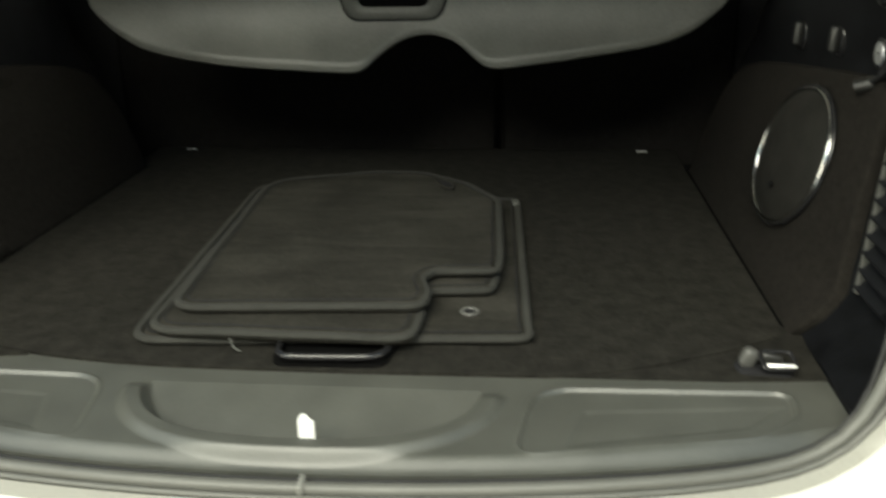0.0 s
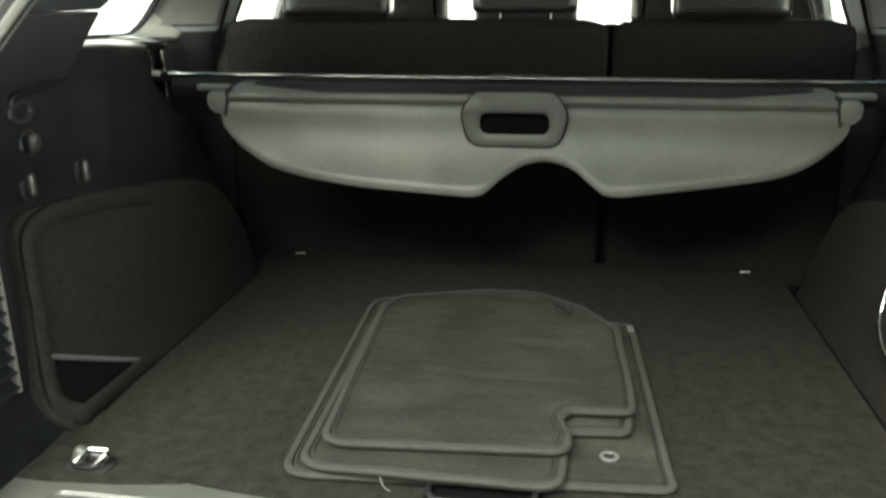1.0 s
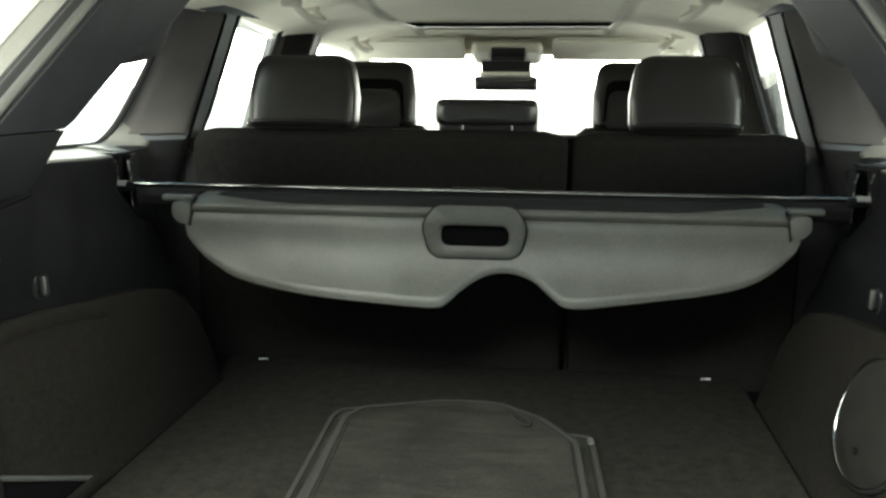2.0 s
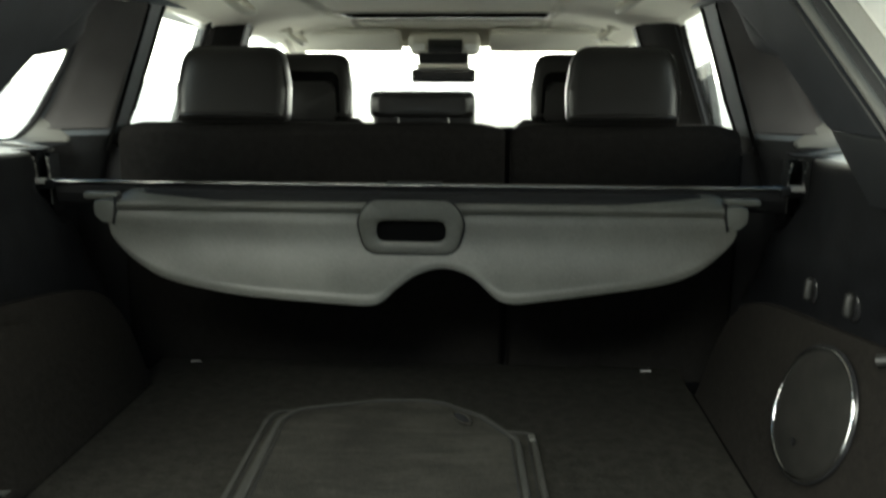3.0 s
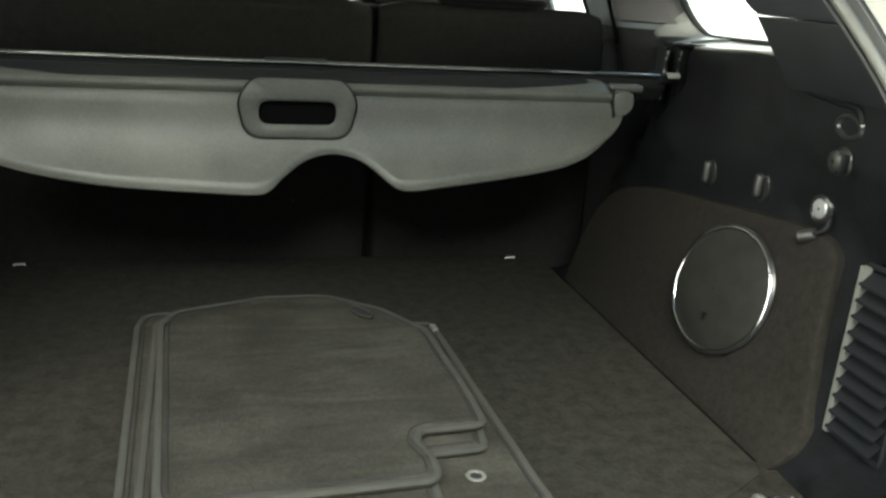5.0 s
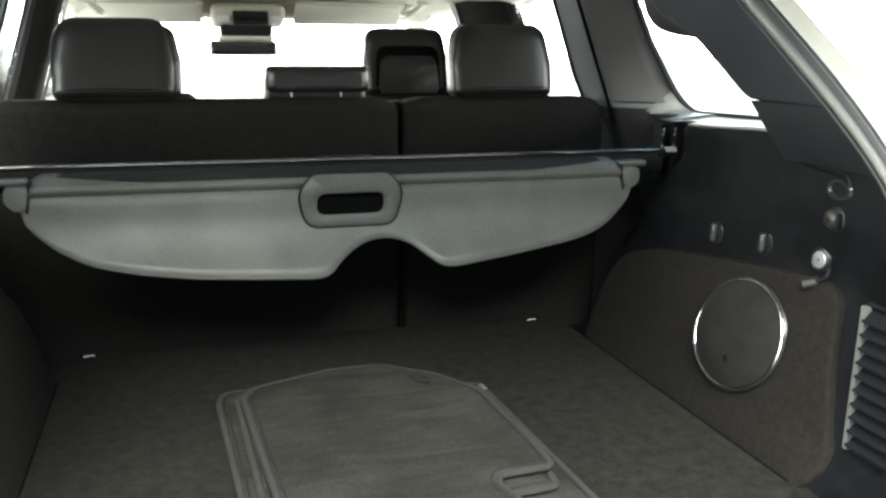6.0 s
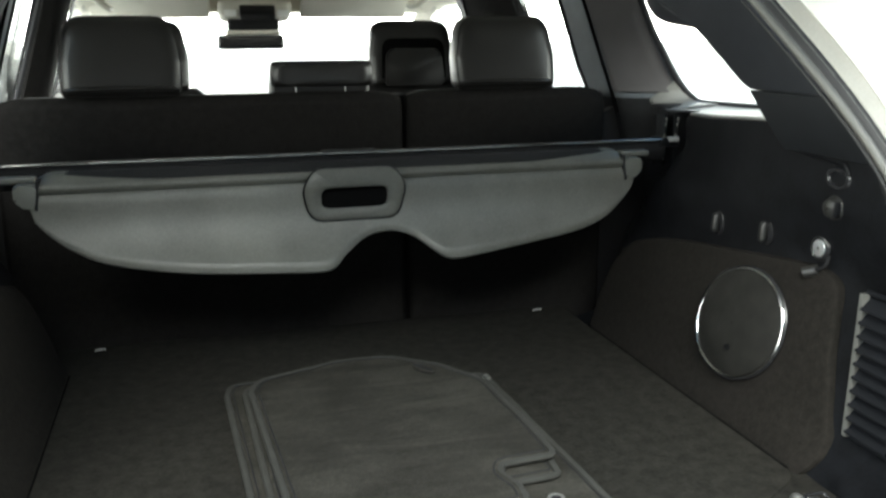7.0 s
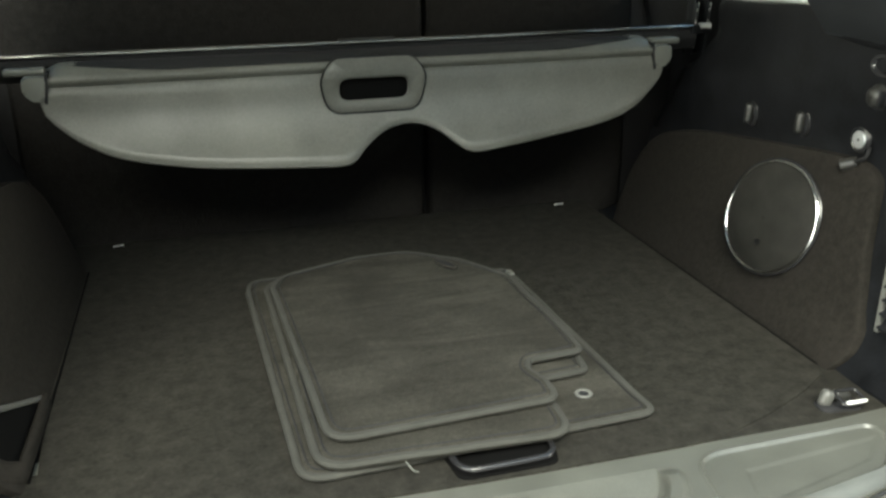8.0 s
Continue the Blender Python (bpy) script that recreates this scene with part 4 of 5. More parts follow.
# ---- receivers for the cargo cover's ends ----
for s in (-1, 1):
    xi, xo = ((-0.678, -0.703), (), (0.648, 0.674))[s + 1]
    r = thing("cover_receiver", "black moulded receiver pocket holding the cargo cover's end", "receiver", "cover receivers", at=((xi + xo) / 2, 0.03, 0.40))
    for x, nm, low in ((xi, "inner_cheek", 0.362), (xo, "outer_cheek", 0.392)):
        bm = bmesh.new()
        slab(bm, [(x, y, z) for y, z in rounded([(0.030, 0.350), (0.062, 0.345), (0.062, 0.452), (0.034, 0.455), (0.022, 0.440)], [0.006, 0.004, 0.004, 0.010, 0.010], 4)], (0.0025, 0, 0), 0.0008)
        cheek = part(nm, bm, PILLAR_DARK, r)
        bm = bmesh.new()
        tube(bm, [(x + 0.0012, 0.027 - 0.004 * step(0.40, 0.44, z), z) for z in (low, 0.39, 0.415, 0.436)] + [(x + 0.0012 + s * 0.006, 0.030, 0.448)], 0.0019, 6)
        part("edge", bm, LEDGE_LIT, cheek, "pale edge of the pocket")
    bm = bmesh.new()
    rbox(bm, (0.030, 0.004, 0.105), pose((xi + xo) / 2, 0.062, 0.400), 0.001, 1)
    part("back", bm, TRIM, r)
    bm = bmesh.new()
    slab(bm, [(xo + s * u, y, 0.4600) for u, y in rounded([(-0.020, 0.020), (0.012, 0.000), (0.034, -0.012), (0.018, 0.05), (-0.020, 0.062)], [0.004, 0.01, 0.003, 0.006, 0.004], 3)], (0, 0, 0.004), 0.001)
    part("top_lip", bm, TRIM, r)

# ---- roll-up cargo cover ----
cover = thing("cargo_cover", "grey vinyl roll-up cargo cover hanging from its cassette", "cargo cover", at=(0, 0.03, 0.40))
prof = rounded([(0.012, 0.384), (0.012, 0.404), (0.052, 0.406), (0.058, 0.386), (0.045, 0.362), (0.02, 0.362)], 0.01, 4)
bm = bmesh.new()
loft(bm, [[(x, y, z) for y, z in prof] for x in (-0.660, -0.3, 0.0, 0.3, 0.645)], closed=True, ends=True)
cassette = part("cassette", bm, SOFT_BLACK, cover, "black roller cassette")
bm = bmesh.new()
tube(bm, [(-0.694, 0.012, 0.4055), (0.672, 0.012, 0.4055)], 0.0040, 10)
part("rail", bm, DARK_CHROME, cassette, "thin dark metal rail")
for s, x in ((-1, -0.682), (1, 0.653)):
    bm = bmesh.new()
    rbox(bm, (0.042, 0.05, 0.018), pose(x, 0.032, 0.400), 0.004, 2)
    part("end_cap", bm, TRIM, cassette)
    bm = bmesh.new()
    tube(bm, [(x - s * 0.004, 0.012, 0.4055), (x + s * 0.019, 0.012, 0.4055)], 0.0062, 14)
    part("collar", bm, ZINC, cassette, "bright metal collar at the rail's end")


def cover_at(x, z, off=0.0):
    """A point on the leaning face of the hanging flap."""
    t = (z - 0.214) / 0.142
    return Vector((x, -0.10 + 0.0665 * (1 - max(1 - t, 0.0) ** 2.0 if t < 1 else 1 + 0.4 * (t - 1)) - 0.906 * off, z + 0.424 * off))


out = [(-0.540, 0.352), (-0.538, 0.328)]
curve = flow([(-0.532, 0.318), (-0.512, 0.296), (-0.478, 0.270), (-0.420, 0.245), (-0.302, 0.226), (-0.164, 0.217), (-0.085, 0.2135)], 6)
curve2 = flow([(-0.085, 0.2135), (-0.062, 0.2150), (-0.046, 0.223), (-0.029, 0.238), (0.009, 0.262), (0.052, 0.2705), (0.096, 0.260), (0.132, 0.234), (0.152, 0.222), (0.175, 0.2195), (0.200, 0.2215)], 6)
curve3 = flow([(0.200, 0.2215), (0.305, 0.234), (0.420, 0.251), (0.476, 0.270), (0.512, 0.296), (0.534, 0.318), (0.542, 0.335)], 6)
hem = [(-0.540, 0.345)] + [(p.x, p.y) for p in curve[:-1] + curve2[:-1] + curve3] + [(0.543, 0.352)]
hem = [(x + math.copysign(0.007 * step(0.40, 0.53, abs(x)), x), z) for x, z in hem]
# the flap: from the rolled top edge down to the hem
top_prof = [(0.014, 0.376), (0.013, 0.389), (0.004, 0.3925), (-0.008, 0.390), (-0.018, 0.3855), (-0.027, 0.3795), (-0.0352, 0.3750), (-0.0358, 0.3700), (-0.0302, 0.3652), (-0.0275, 0.3608), (-0.0305, 0.3560)]
rows = []
for i, (x, zh) in enumerate(hem):
    e = min(x + 0.540, 0.543 - x)
    y1, z1 = top_prof[-1]
    col = []
    for y, z in top_prof:
        col.append((x, y, z + (0.0012 * math.exp(-((e - 0.045) / 0.022) ** 2) - 0.010 * step(0.03, 0.0, e)) * step(0.37, 0.39, z)))
    for k in range(1, 9):
        t = k / 8
        z = z1 + (min(zh, z1 - 0.004) - z1) * t
        w = 0.0014 * noise.noise((x * 9, z * 9, 0.3)) * math.sin(math.pi * t)
        p = cover_at(x, z, w)
        col.append((p.x, p.y, p.z))
    rows.append(col)
bm = bmesh.new()
loft(bm, rows)
flap = part("flap", bm, VINYL, cover, "grey grained vinyl flap", smooth=60)
thicken(flap, 0.005, 0)
bm = bmesh.new()
tube(bm, [cover_at(x, z + 0.0015, 0.001) for x, z in hem[1:-1]], 0.0017, 8)
part("hem", bm, VINYL, flap)
# black strip added to darken the roll's top, tapered so the dark fades towards the ends
bm = bmesh.new()
lip = []
for x in np.linspace(-0.50, 0.50, 61):
    reach = 3.2 + 2.1 * min((0.50 - abs(x)) / 0.16, 1) ** 0.8
    at = np.linspace(1, reach, 9)
    ly, lz = np.interp(at, range(11), [p[0] for p in top_prof]), np.interp(at, range(11), [p[1] for p in top_prof])
    lip.append([(x, y - 0.001, z + 0.0026) for y, z in zip(ly, lz)])
loft(bm, lip)
thicken(part("lip", bm, SOFT_BLACK, cassette, "black strip added to darken the top of the roll"), 0.0016, 0)
for s in (-1, 1):
    x = 0.001 + s * (0.567 if s < 0 else 0.561)
    bm = bmesh.new()
    rbox(bm, (0.062, 0.024, 0.012), pose(x, -0.006, 0.3845), 0.004, 3)
    tip = part("tip", bm, TIP_GREY, cover, "pale grey plastic end tip")
    bm = bmesh.new()
    slab(bm, [(0.001 + s * (u - (0.008 if s < 0 else 0.012)), -0.040, z) for u, z in rounded([(0.540, 0.380), (0.577, 0.380), (0.577, 0.354), (0.564, 0.342), (0.546, 0.340)], 0.008, 4)], (0, 0.03, 0), 0.004, 3)
    part("end_block", bm, TIP_GREY, tip)
    # Thin dark strip added for the shade between flap and end block.
    bm = bmesh.new()
    slab(bm, [(0.001 + s * (u - (0.008 if s < 0 else 0.012)), -0.0385, z) for u, z in ((0.536, 0.386), (0.541, 0.386), (0.547, 0.338), (0.542, 0.336))], (0, 0.03, 0))
    part("end_gap", bm, SOFT_BLACK, tip, "dark strip for the shade in the gap between flap and end block")
# pull handle plate with its slot
HX = -0.006


def plate_at(x, z, off=0.0):
    """The handle plate stands off the flap where it crosses the rolled ridge."""
    p = cover_at(x, z, off)
    p.y -= 0.019 * step(0.285, 0.372, z)
    return p


def even(pts, n):
    """The closed outline resampled to n points of even spacing, from its top middle on."""
    k = max(range(len(pts)), key=lambda i: (round(pts[i][1], 4), -abs(pts[i][0] - HX)))
    pts = pts[k:] + pts[:k] + [pts[k]]
    d = np.concatenate([[0], np.cumsum([math.hypot(b[0] - a[0], b[1] - a[1]) for a, b in zip(pts, pts[1:])])])
    at = np.linspace(0, d[-1], n, endpoint=False)
    return list(zip(np.interp(at, d, [p[0] for p in pts]), np.interp(at, d, [p[1] for p in pts])))


def ring_plate(outer, inner, o0, o1):
    bm = bmesh.new()
    n = len(outer)
    loops = [[plate_at(x, z, o) for x, z in pts] for pts, o in ((outer, o0), (outer, o1 - 0.002), ([(HX + (x - HX) * 0.975, 0.338 + (z - 0.338) * 0.97) for x, z in outer], o1), ([(HX + (x - HX) * 1.035, 0.3325 + (z - 0.3325) * 1.1) for x, z in inner], o1), (inner, o1 - 0.0015), (inner, o0))]
    loft(bm, loops, closed=True)
    return bm


outer = rounded([(HX - 0.070, 0.386), (HX + 0.070, 0.386), (HX + 0.093, 0.352), (HX + 0.080, 0.293), (HX - 0.080, 0.293), (HX - 0.093, 0.352)], [0.03, 0.03, 0.04, 0.032, 0.032, 0.04], 9)
inner = rounded([(HX - 0.061, 0.352), (HX + 0.061, 0.352), (HX + 0.061, 0.313), (HX - 0.061, 0.313)], 0.0175, 9)
outer, inner = even(outer, 96), even(inner, 96)
bm = ring_plate(outer, inner, 0.001, 0.0055)
plate = part("handle_plate", bm, VINYL, cover, "grey plastic pull handle plate", smooth=50)
# Black sheet on the uncut flap stands for the slot's shaded inside.
bm = bmesh.new()
slab(bm, [cover_at(x, z, 0.0032) for x, z in inner], (0, 0.001, 0))
part("slot", bm, VOID, plate, "black sheet for the handle slot's dark inside")
bm = bmesh.new()
tube(bm, [plate_at(x, z, 0.0025) for x, z in [(HX + (x - HX) * 1.015, 0.338 + (z - 0.338) * 1.02) for x, z in outer]], 0.0018, 6, closed=True)
part("groove", bm, TRIM, plate, "dark groove round the plate")
# the cassette's dark label strip
bm = bmesh.new()
rbox(bm, (0.10, 0.012, 0.004), pose(-0.005, 0.014, 0.4095), 0.001, 1)
part("clip_strip", bm, HOOK_GREY, cassette)

# ---- subwoofer side panel ----
PANEL = [(0.088, -0.012), (0.086, 0.060), (0.078, 0.110), (0.055, 0.160), (0.010, 0.198), (-0.05, 0.218), (-0.12, 0.232), (-0.25, 0.249), (-0.40, 0.264), (-0.49, 0.270), (-0.528, 0.264), (-0.548, 0.245), (-0.558, 0.210), (-0.574, 0.150), (-0.602, 0.075), (-0.626, 0.035), (-0.626, 0.012), (-0.612, -0.012)]


def panel_face(s, pts, depth=0.03):
    """A padded panel that follows the side wall, its rim rounded back into the trim."""
    cy, cz = sum(p[0] for p in pts) / len(pts), sum(p[1] for p in pts) / len(pts)

    def row(f, back):
        out = []
        for y, z in pts:
            yy, zz = cy + (y - cy) * f, cz + (z - cz) * f
            out.append(side(s, panel_v(yy, zz) + back, yy, zz))
        return out

    bm = bmesh.new()
    loft(bm, [row(1.0, depth), row(1.0, 0.005), row(0.996, 0.0015), row(0.988, 0.0)] + [row(f, 0.0) for f in (0.95, 0.85, 0.7, 0.55, 0.4, 0.25, 0.1, 0.01)], closed=True, ends=True)
    return bm


def smooth2(pts, per=4):
    return [(p.x, p.y) for p in flow([(a, b) for a, b in pts], per)]


box = thing("subwoofer_box", "dark carpeted side box with a chrome-ringed subwoofer", "subwoofer", at=(0.56, -0.3, 0))
part("panel", panel_face(1, smooth2(PANEL)), SIDE_CARPET, box, "dark brown carpeted side panel")
CY, CZ, RY, RZ = -0.384, 0.150, 0.097, 0.087


def oval(k, lift, n=72):
    return [side(1, panel_v(CY + k * RY * math.cos(a), CZ + k * RZ * math.sin(a)) - lift, CY + k * RY * math.cos(a), CZ + k * RZ * math.sin(a)) for a in np.linspace(0, 2 * math.pi, n, endpoint=False)]


bm = bmesh.new()
tube(bm, oval(1.0, 0.006), 0.0028, 10, closed=True, up=(1, 0, 0))
part("chrome_ring", bm, CHROME, box, "polished chrome trim ring")
bm = bmesh.new()
tube(bm, oval(1.035, 0.004), 0.0034, 8, closed=True, up=(1, 0, 0))
part("ring_base", bm, GLOSS_BLACK, box)
bm = bmesh.new()
loft(bm, [oval(1.0, 0.004), oval(0.97, 0.006), oval(0.90, 0.009), oval(0.6, 0.014), oval(0.3, 0.016), oval(0.02, 0.0165)], closed=True)
grille = part("grille", bm, MESH_CLOTH, box, "black perforated speaker grille")
bm = bmesh.new()
rbox(bm, (0.002, 0.012, 0.009), pose(0.547, -0.392, 0.112, 0, 15, 0), 0.001, 1)
part("badge", bm, TRIM, grille, "small dark badge")

# ---- storage panel opposite ----
bin_box = thing("storage_bin", "dark carpeted side panel with an open net pocket", "storage bin", at=(-0.57, -0.3, 0))
outline_l = smooth2(PANEL)
part("panel", panel_face(-1, outline_l), SIDE_CARPET, bin_box, "dark brown carpeted side panel")
rim_pts = flow([side(-1, panel_v(y, z) - 0.003 + (0.02 if y > -0.25 else 0), y, z) for y, z in [(-0.17, 0.196), (-0.30, 0.240), (-0.40, 0.252), (-0.48, 0.254), (-0.530, 0.238), (-0.545, 0.205), (-0.561, 0.150), (-0.583, 0.085), (-0.606, 0.038), (-0.596, 0.012), (-0.56, 0.008), (-0.42, 0.008)]], 5)
bm = bmesh.new()
tube(bm, rim_pts, 0.015, 12, up=(1, 0, 0), flat=0.45)
part("rim", bm, SIDE_CARPET, bin_box, "raised carpeted rim")
bm = bmesh.new()
slab(bm, [side(-1, panel_v(y, z) - 0.002, y, z) for y, z in rounded([(-0.425, 0.014), (-0.585, 0.086), (-0.610, 0.040), (-0.595, 0.016), (-0.56, 0.012)], 0.008, 3)], (-0.003, 0, 0))
part("pocket", bm, VOID, bin_box, "black open pocket mouth")
# The pocket edge's highlight is painted as a paler grey bar.
bm = bmesh.new()
tube(bm, [side(-1, panel_v(y, z) - 0.005, y, z) for y, z in ((-0.420, 0.015), (-0.50, 0.050), (-0.588, 0.090))], 0.004, 8)
part("pocket_edge", bm, KNOB_GREY, bin_box, "pocket edge, its highlight put into a paler grey")

# ---- louvred vents ----
for s in (-1, 1):
    vent = thing("air_vent", "grey louvred air vent in the side trim near the sill", "air vent", "air vents", at=side(s, 0.6, -0.68, 0.17))

    def vp(u, w, lift):
        """u along the vent's width, w up its height."""
        z = 0.062 + 0.195 * w
        y = -0.634 + 0.018 * w - 0.080 * u
        return side(s, 0.597 + 0.11 * z - lift, y, z)

    bm = bmesh.new()
    tube(bm, [vp(u, w, 0.002) for u, w in rounded([(-0.05, -0.03), (1.06, -0.03), (1.06, 1.03), (-0.05, 1.03)], 0.06, 4)], 0.004, 8, closed=True, up=(1, 0, 0))
    part("frame", bm, VENT_GREY, vent)
    bm = bmesh.new()
    loft(bm, [[vp(-0.07, w, 0.002), vp(-0.07, w, 0.013), vp(0.03, w, 0.013), vp(0.03, w, 0.002)] for w in (-0.02, 0.2, 0.4, 0.6, 0.8, 1.02)], closed=True, ends=True)
    part("edge_bar", bm, VENT_LIGHT, vent, "paler front edge bar")
    bm = bmesh.new()
    slab(bm, [vp(0, 0, -0.002), vp(1, 0, -0.002), vp(1, 1, -0.002), vp(0, 1, -0.002)], (s * 0.001, 0, 0))
    part("backing", bm, VOID, vent, "black duct behind the slats")
    for k in range(10):
        w0 = k / 10
        bm = bmesh.new()
        a, b = vp(0, w0 + 0.085, 0.0), vp(1, w0 + 0.085, 0.0)
        c, d = vp(1, w0 + 0.01, 0.015), vp(0, w0 + 0.01, 0.015)
        t = Vector((0, 0, 0.0022))
        loft(bm, [[a, d, d + t, a + t], [b, c, c + t, b + t]], closed=True, ends=True)
        part("slat", bm, VENT_GREY, vent)

# ---- bag hooks and small fittings on the side trims ----


def bag_hook(s, y, z, label="grey plastic fold-out bag hook on the side trim"):
    h = thing("bag_hook", label, "bag hook", "bag hooks", at=side(s, wall_v(y, z), y, z))
    v = wall_v(y, z)
    bm = bmesh.new()
    slab(bm, [side(s, v - 0.0055, y + a, z + b) for a, b in [(0.015 * math.cos(q), 0.022 * math.sin(q)) for q in np.linspace(0, 2 * math.pi, 24, endpoint=False)]], (s * 0.008, 0, 0), 0.001)
    part("escutcheon", bm, GLOSS_BLACK, h)
    bm = bmesh.new()
    rbox(bm, (0.012, 0.014, 0.034), side_pose(s, v - 0.010, y + 0.004, z + 0.001), 0.0058, 4)
    part("hook", bm, HOOK_GREY, h)
    return h


def side_pose(s, v, y, z):
    p = side(s, v, y, z)
    return pose(p.x, p.y, p.z, 0, s * 4, 0)


bag_hook(1, -0.258, 0.291)
bag_hook(1, -0.380, 0.299)
bag_hook(-1, -0.384, 0.298)
bag_hook(-1, -0.502, 0.301)

for s, y, z in ((1, -0.535, 0.369), (-1, -0.506, 0.362)):
    k = thing("trim_knob", "round grey plastic retaining knob on the side trim", "knob", "trim knobs", at=side(s, lower_v(z), y, z))
    v = wall_v(y, z)
    bm = bmesh.new()
    loft(bm, [[side(s, v - h, y + r * math.cos(a), z + r * math.sin(a)) for a in np.linspace(0, 2 * math.pi, 24, endpoint=False)] for r, h in ((0.019, -0.004), (0.018, 0.004), (0.014, 0.008), (0.0135, 0.013), (0.010, 0.016), (0.002, 0.0165))], closed=True)
    part("cap", bm, HOOK_GREY, k)
    bm = bmesh.new()
    rbox(bm, (0.012, 0.006, 0.024), side_pose(s, v - 0.012, y - 0.016, z), 0.003, 2)
    part("tab", bm, TRIM, k)

for s, y, z in ((1, -0.492, 0.424), (-1, -0.470, 0.416)):
    g = thing("cover_slot", "dark moulded retaining slot for the cargo cover", "slot", "cover slots", at=side(s, lower_v(z), y, z))
    v = wall_v(y, z)
    bm = bmesh.new()
    tube(bm, flow([side(s, v - 0.001, y + 0.080, z + 0.022), side(s, v - 0.004, y + 0.0, z + 0.014), side(s, v - 0.004, y - 0.055, z + 0.010), side(s, v - 0.003, y - 0.066, z - 0.006)], 4), 0.0045, 6)
    part("upper_lip", bm, TRIM, g)
    bm = bmesh.new()
    tube(bm, [side(s, v - 0.003, y - 0.045 + 0.022 * math.cos(a), z - 0.012 + 0.013 * math.sin(a)) for a in np.linspace(0, 2 * math.pi, 20, endpoint=False)], 0.0042, 6, closed=True, up=(1, 0, 0))
    part("latch_ring", bm, GLOSS_BLACK, g)

outlet = thing("power_outlet", "chrome-rimmed power outlet with its cap hanging open", "power outlet", at=side(1, 0.63, -0.512, 0.299))
v = wall_v(-0.51, 0.299)
bm = bmesh.new()
tube(bm, [side(1, v - 0.006, -0.497 + 0.0165 * math.cos(a), 0.299 + 0.0165 * math.sin(a)) for a in np.linspace(0, 2 * math.pi, 28, endpoint=False)], 0.005, 8, closed=True, up=(1, 0, 0))
part("bezel", bm, GLOSS_BLACK, outlet)
bm = bmesh.new()
loft(bm, [[side(1, v - h, -0.497 + r * math.cos(a), 0.299 + r * math.sin(a)) for a in np.linspace(0, 2 * math.pi, 28, endpoint=False)] for r, h in ((0.0135, 0.0), (0.0135, 0.009), (0.0125, 0.011), (0.002, 0.0115))], closed=True)
part("socket", bm, SATIN, outlet, "bright metal socket face")
bm = bmesh.new()
tube(bm, flow([side(1, v - 0.004, -0.514, 0.290), side(1, v - 0.014, -0.520, 0.278), side(1, v - 0.016, -0.500, 0.266)], 4), 0.003, 6)
part("strap", bm, SOFT_BLACK, outlet)
bm = bmesh.new()
tube(bm, [side(1, v - 0.010, -0.500, 0.266), side(1, v - 0.026, -0.486, 0.259)], 0.0085, 16)
part("cap", bm, HOOK_GREY, outlet, "dangling metal-faced cap")

# ---- tie-down loops beside the sill ----
for s, x, y in ((1, 0.478, -0.706), (-1, -0.468, -0.698)):
    tie = thing("tie_down", "chrome tie-down loop folded in its dark base", "tie-down", "tie-down loops", at=(x, y, 0))
    bm = bmesh.new()
    slab(bm, [(x + a, y + b, 0.001) for a, b in rounded([(-0.030, -0.012), (0.028, -0.018), (0.028, 0.016), (-0.030, 0.018)], 0.012, 4)], (0, 0, -0.02), 0.002)
    part("base", bm, SOFT_BLACK, tie)
    if s > 0:
        bm = bmesh.new()
        loop = [(x + 0.010 + a, y - 0.002 + b, 0.014 + 0.35 * b) for a, b in rounded([(-0.016, 0.008), (0.016, 0.008), (0.019, -0.016), (-0.015, -0.016)], 0.006, 4)]
        tube(bm, loop, 0.0024, 8, closed=True)
        part("loop", bm, GLOSS_BLACK, tie, "dark loop")
        bm = bmesh.new()
        rbox(bm, (0.030, 0.007, 0.004), pose(x + 0.012, y - 0.018, 0.0125, -20), 0.002, 2)
        part("loop_bar", bm, WHITE_METAL, tie, "bright flat front bar of the loop")
    else:
        bm = bmesh.new()
        loop = [(x + 0.002 + a, y - 0.016 + 0.75 * b, 0.006 + 0.55 * b) for a, b in rounded([(-0.020, 0.0), (0.008, 0.0), (0.022, 0.026), (-0.006, 0.026)], 0.005, 4)]
        tube(bm, loop, 0.0019, 8, closed=True)
        part("loop", bm, DARK_CHROME, tie, "chrome loop standing up")
        bm = bmesh.new()
        rbox(bm, (0.026, 0.006, 0.004), pose(x + 0.010, y + 0.003, 0.0205, -20), 0.002, 2)
        part("loop_bar", bm, WHITE_METAL, tie, "bright flat upper bar of the loop")
    bm = bmesh.new()
    rbox(bm, (0.018, 0.016, 0.024), pose(x - 0.016, y + 0.006, 0.009, 0, 20, 0), 0.007, 4)
    part("hinge", bm, KNOB_GREY, tie, "rounded grey hinge")
    bm = bmesh.new()
    rbox(bm, (0.026, 0.014, 0.014), pose(x + 0.008, y + 0.008, 0.008, 0, 10, 0), 0.005, 3)
    part("pivot", bm, HOOK_GREY, tie, "grey pivot block")

# ---- pull handle in the load floor ----
pull = thing("pull_handle", "black recessed pull handle with a bright bar in the load floor", "handle", at=(0.013, -0.705, 0))
bm = bmesh.new()
slab(bm, [(x, y, 0.0035) for x, y in rounded([(-0.058, -0.668), (-0.050, -0.7345), (0.074, -0.7315), (0.084, -0.668)], 0.016, 4)], (0, 0, -0.02), 0.002)
part("tray", bm, VOID, pull)
bm = bmesh.new()
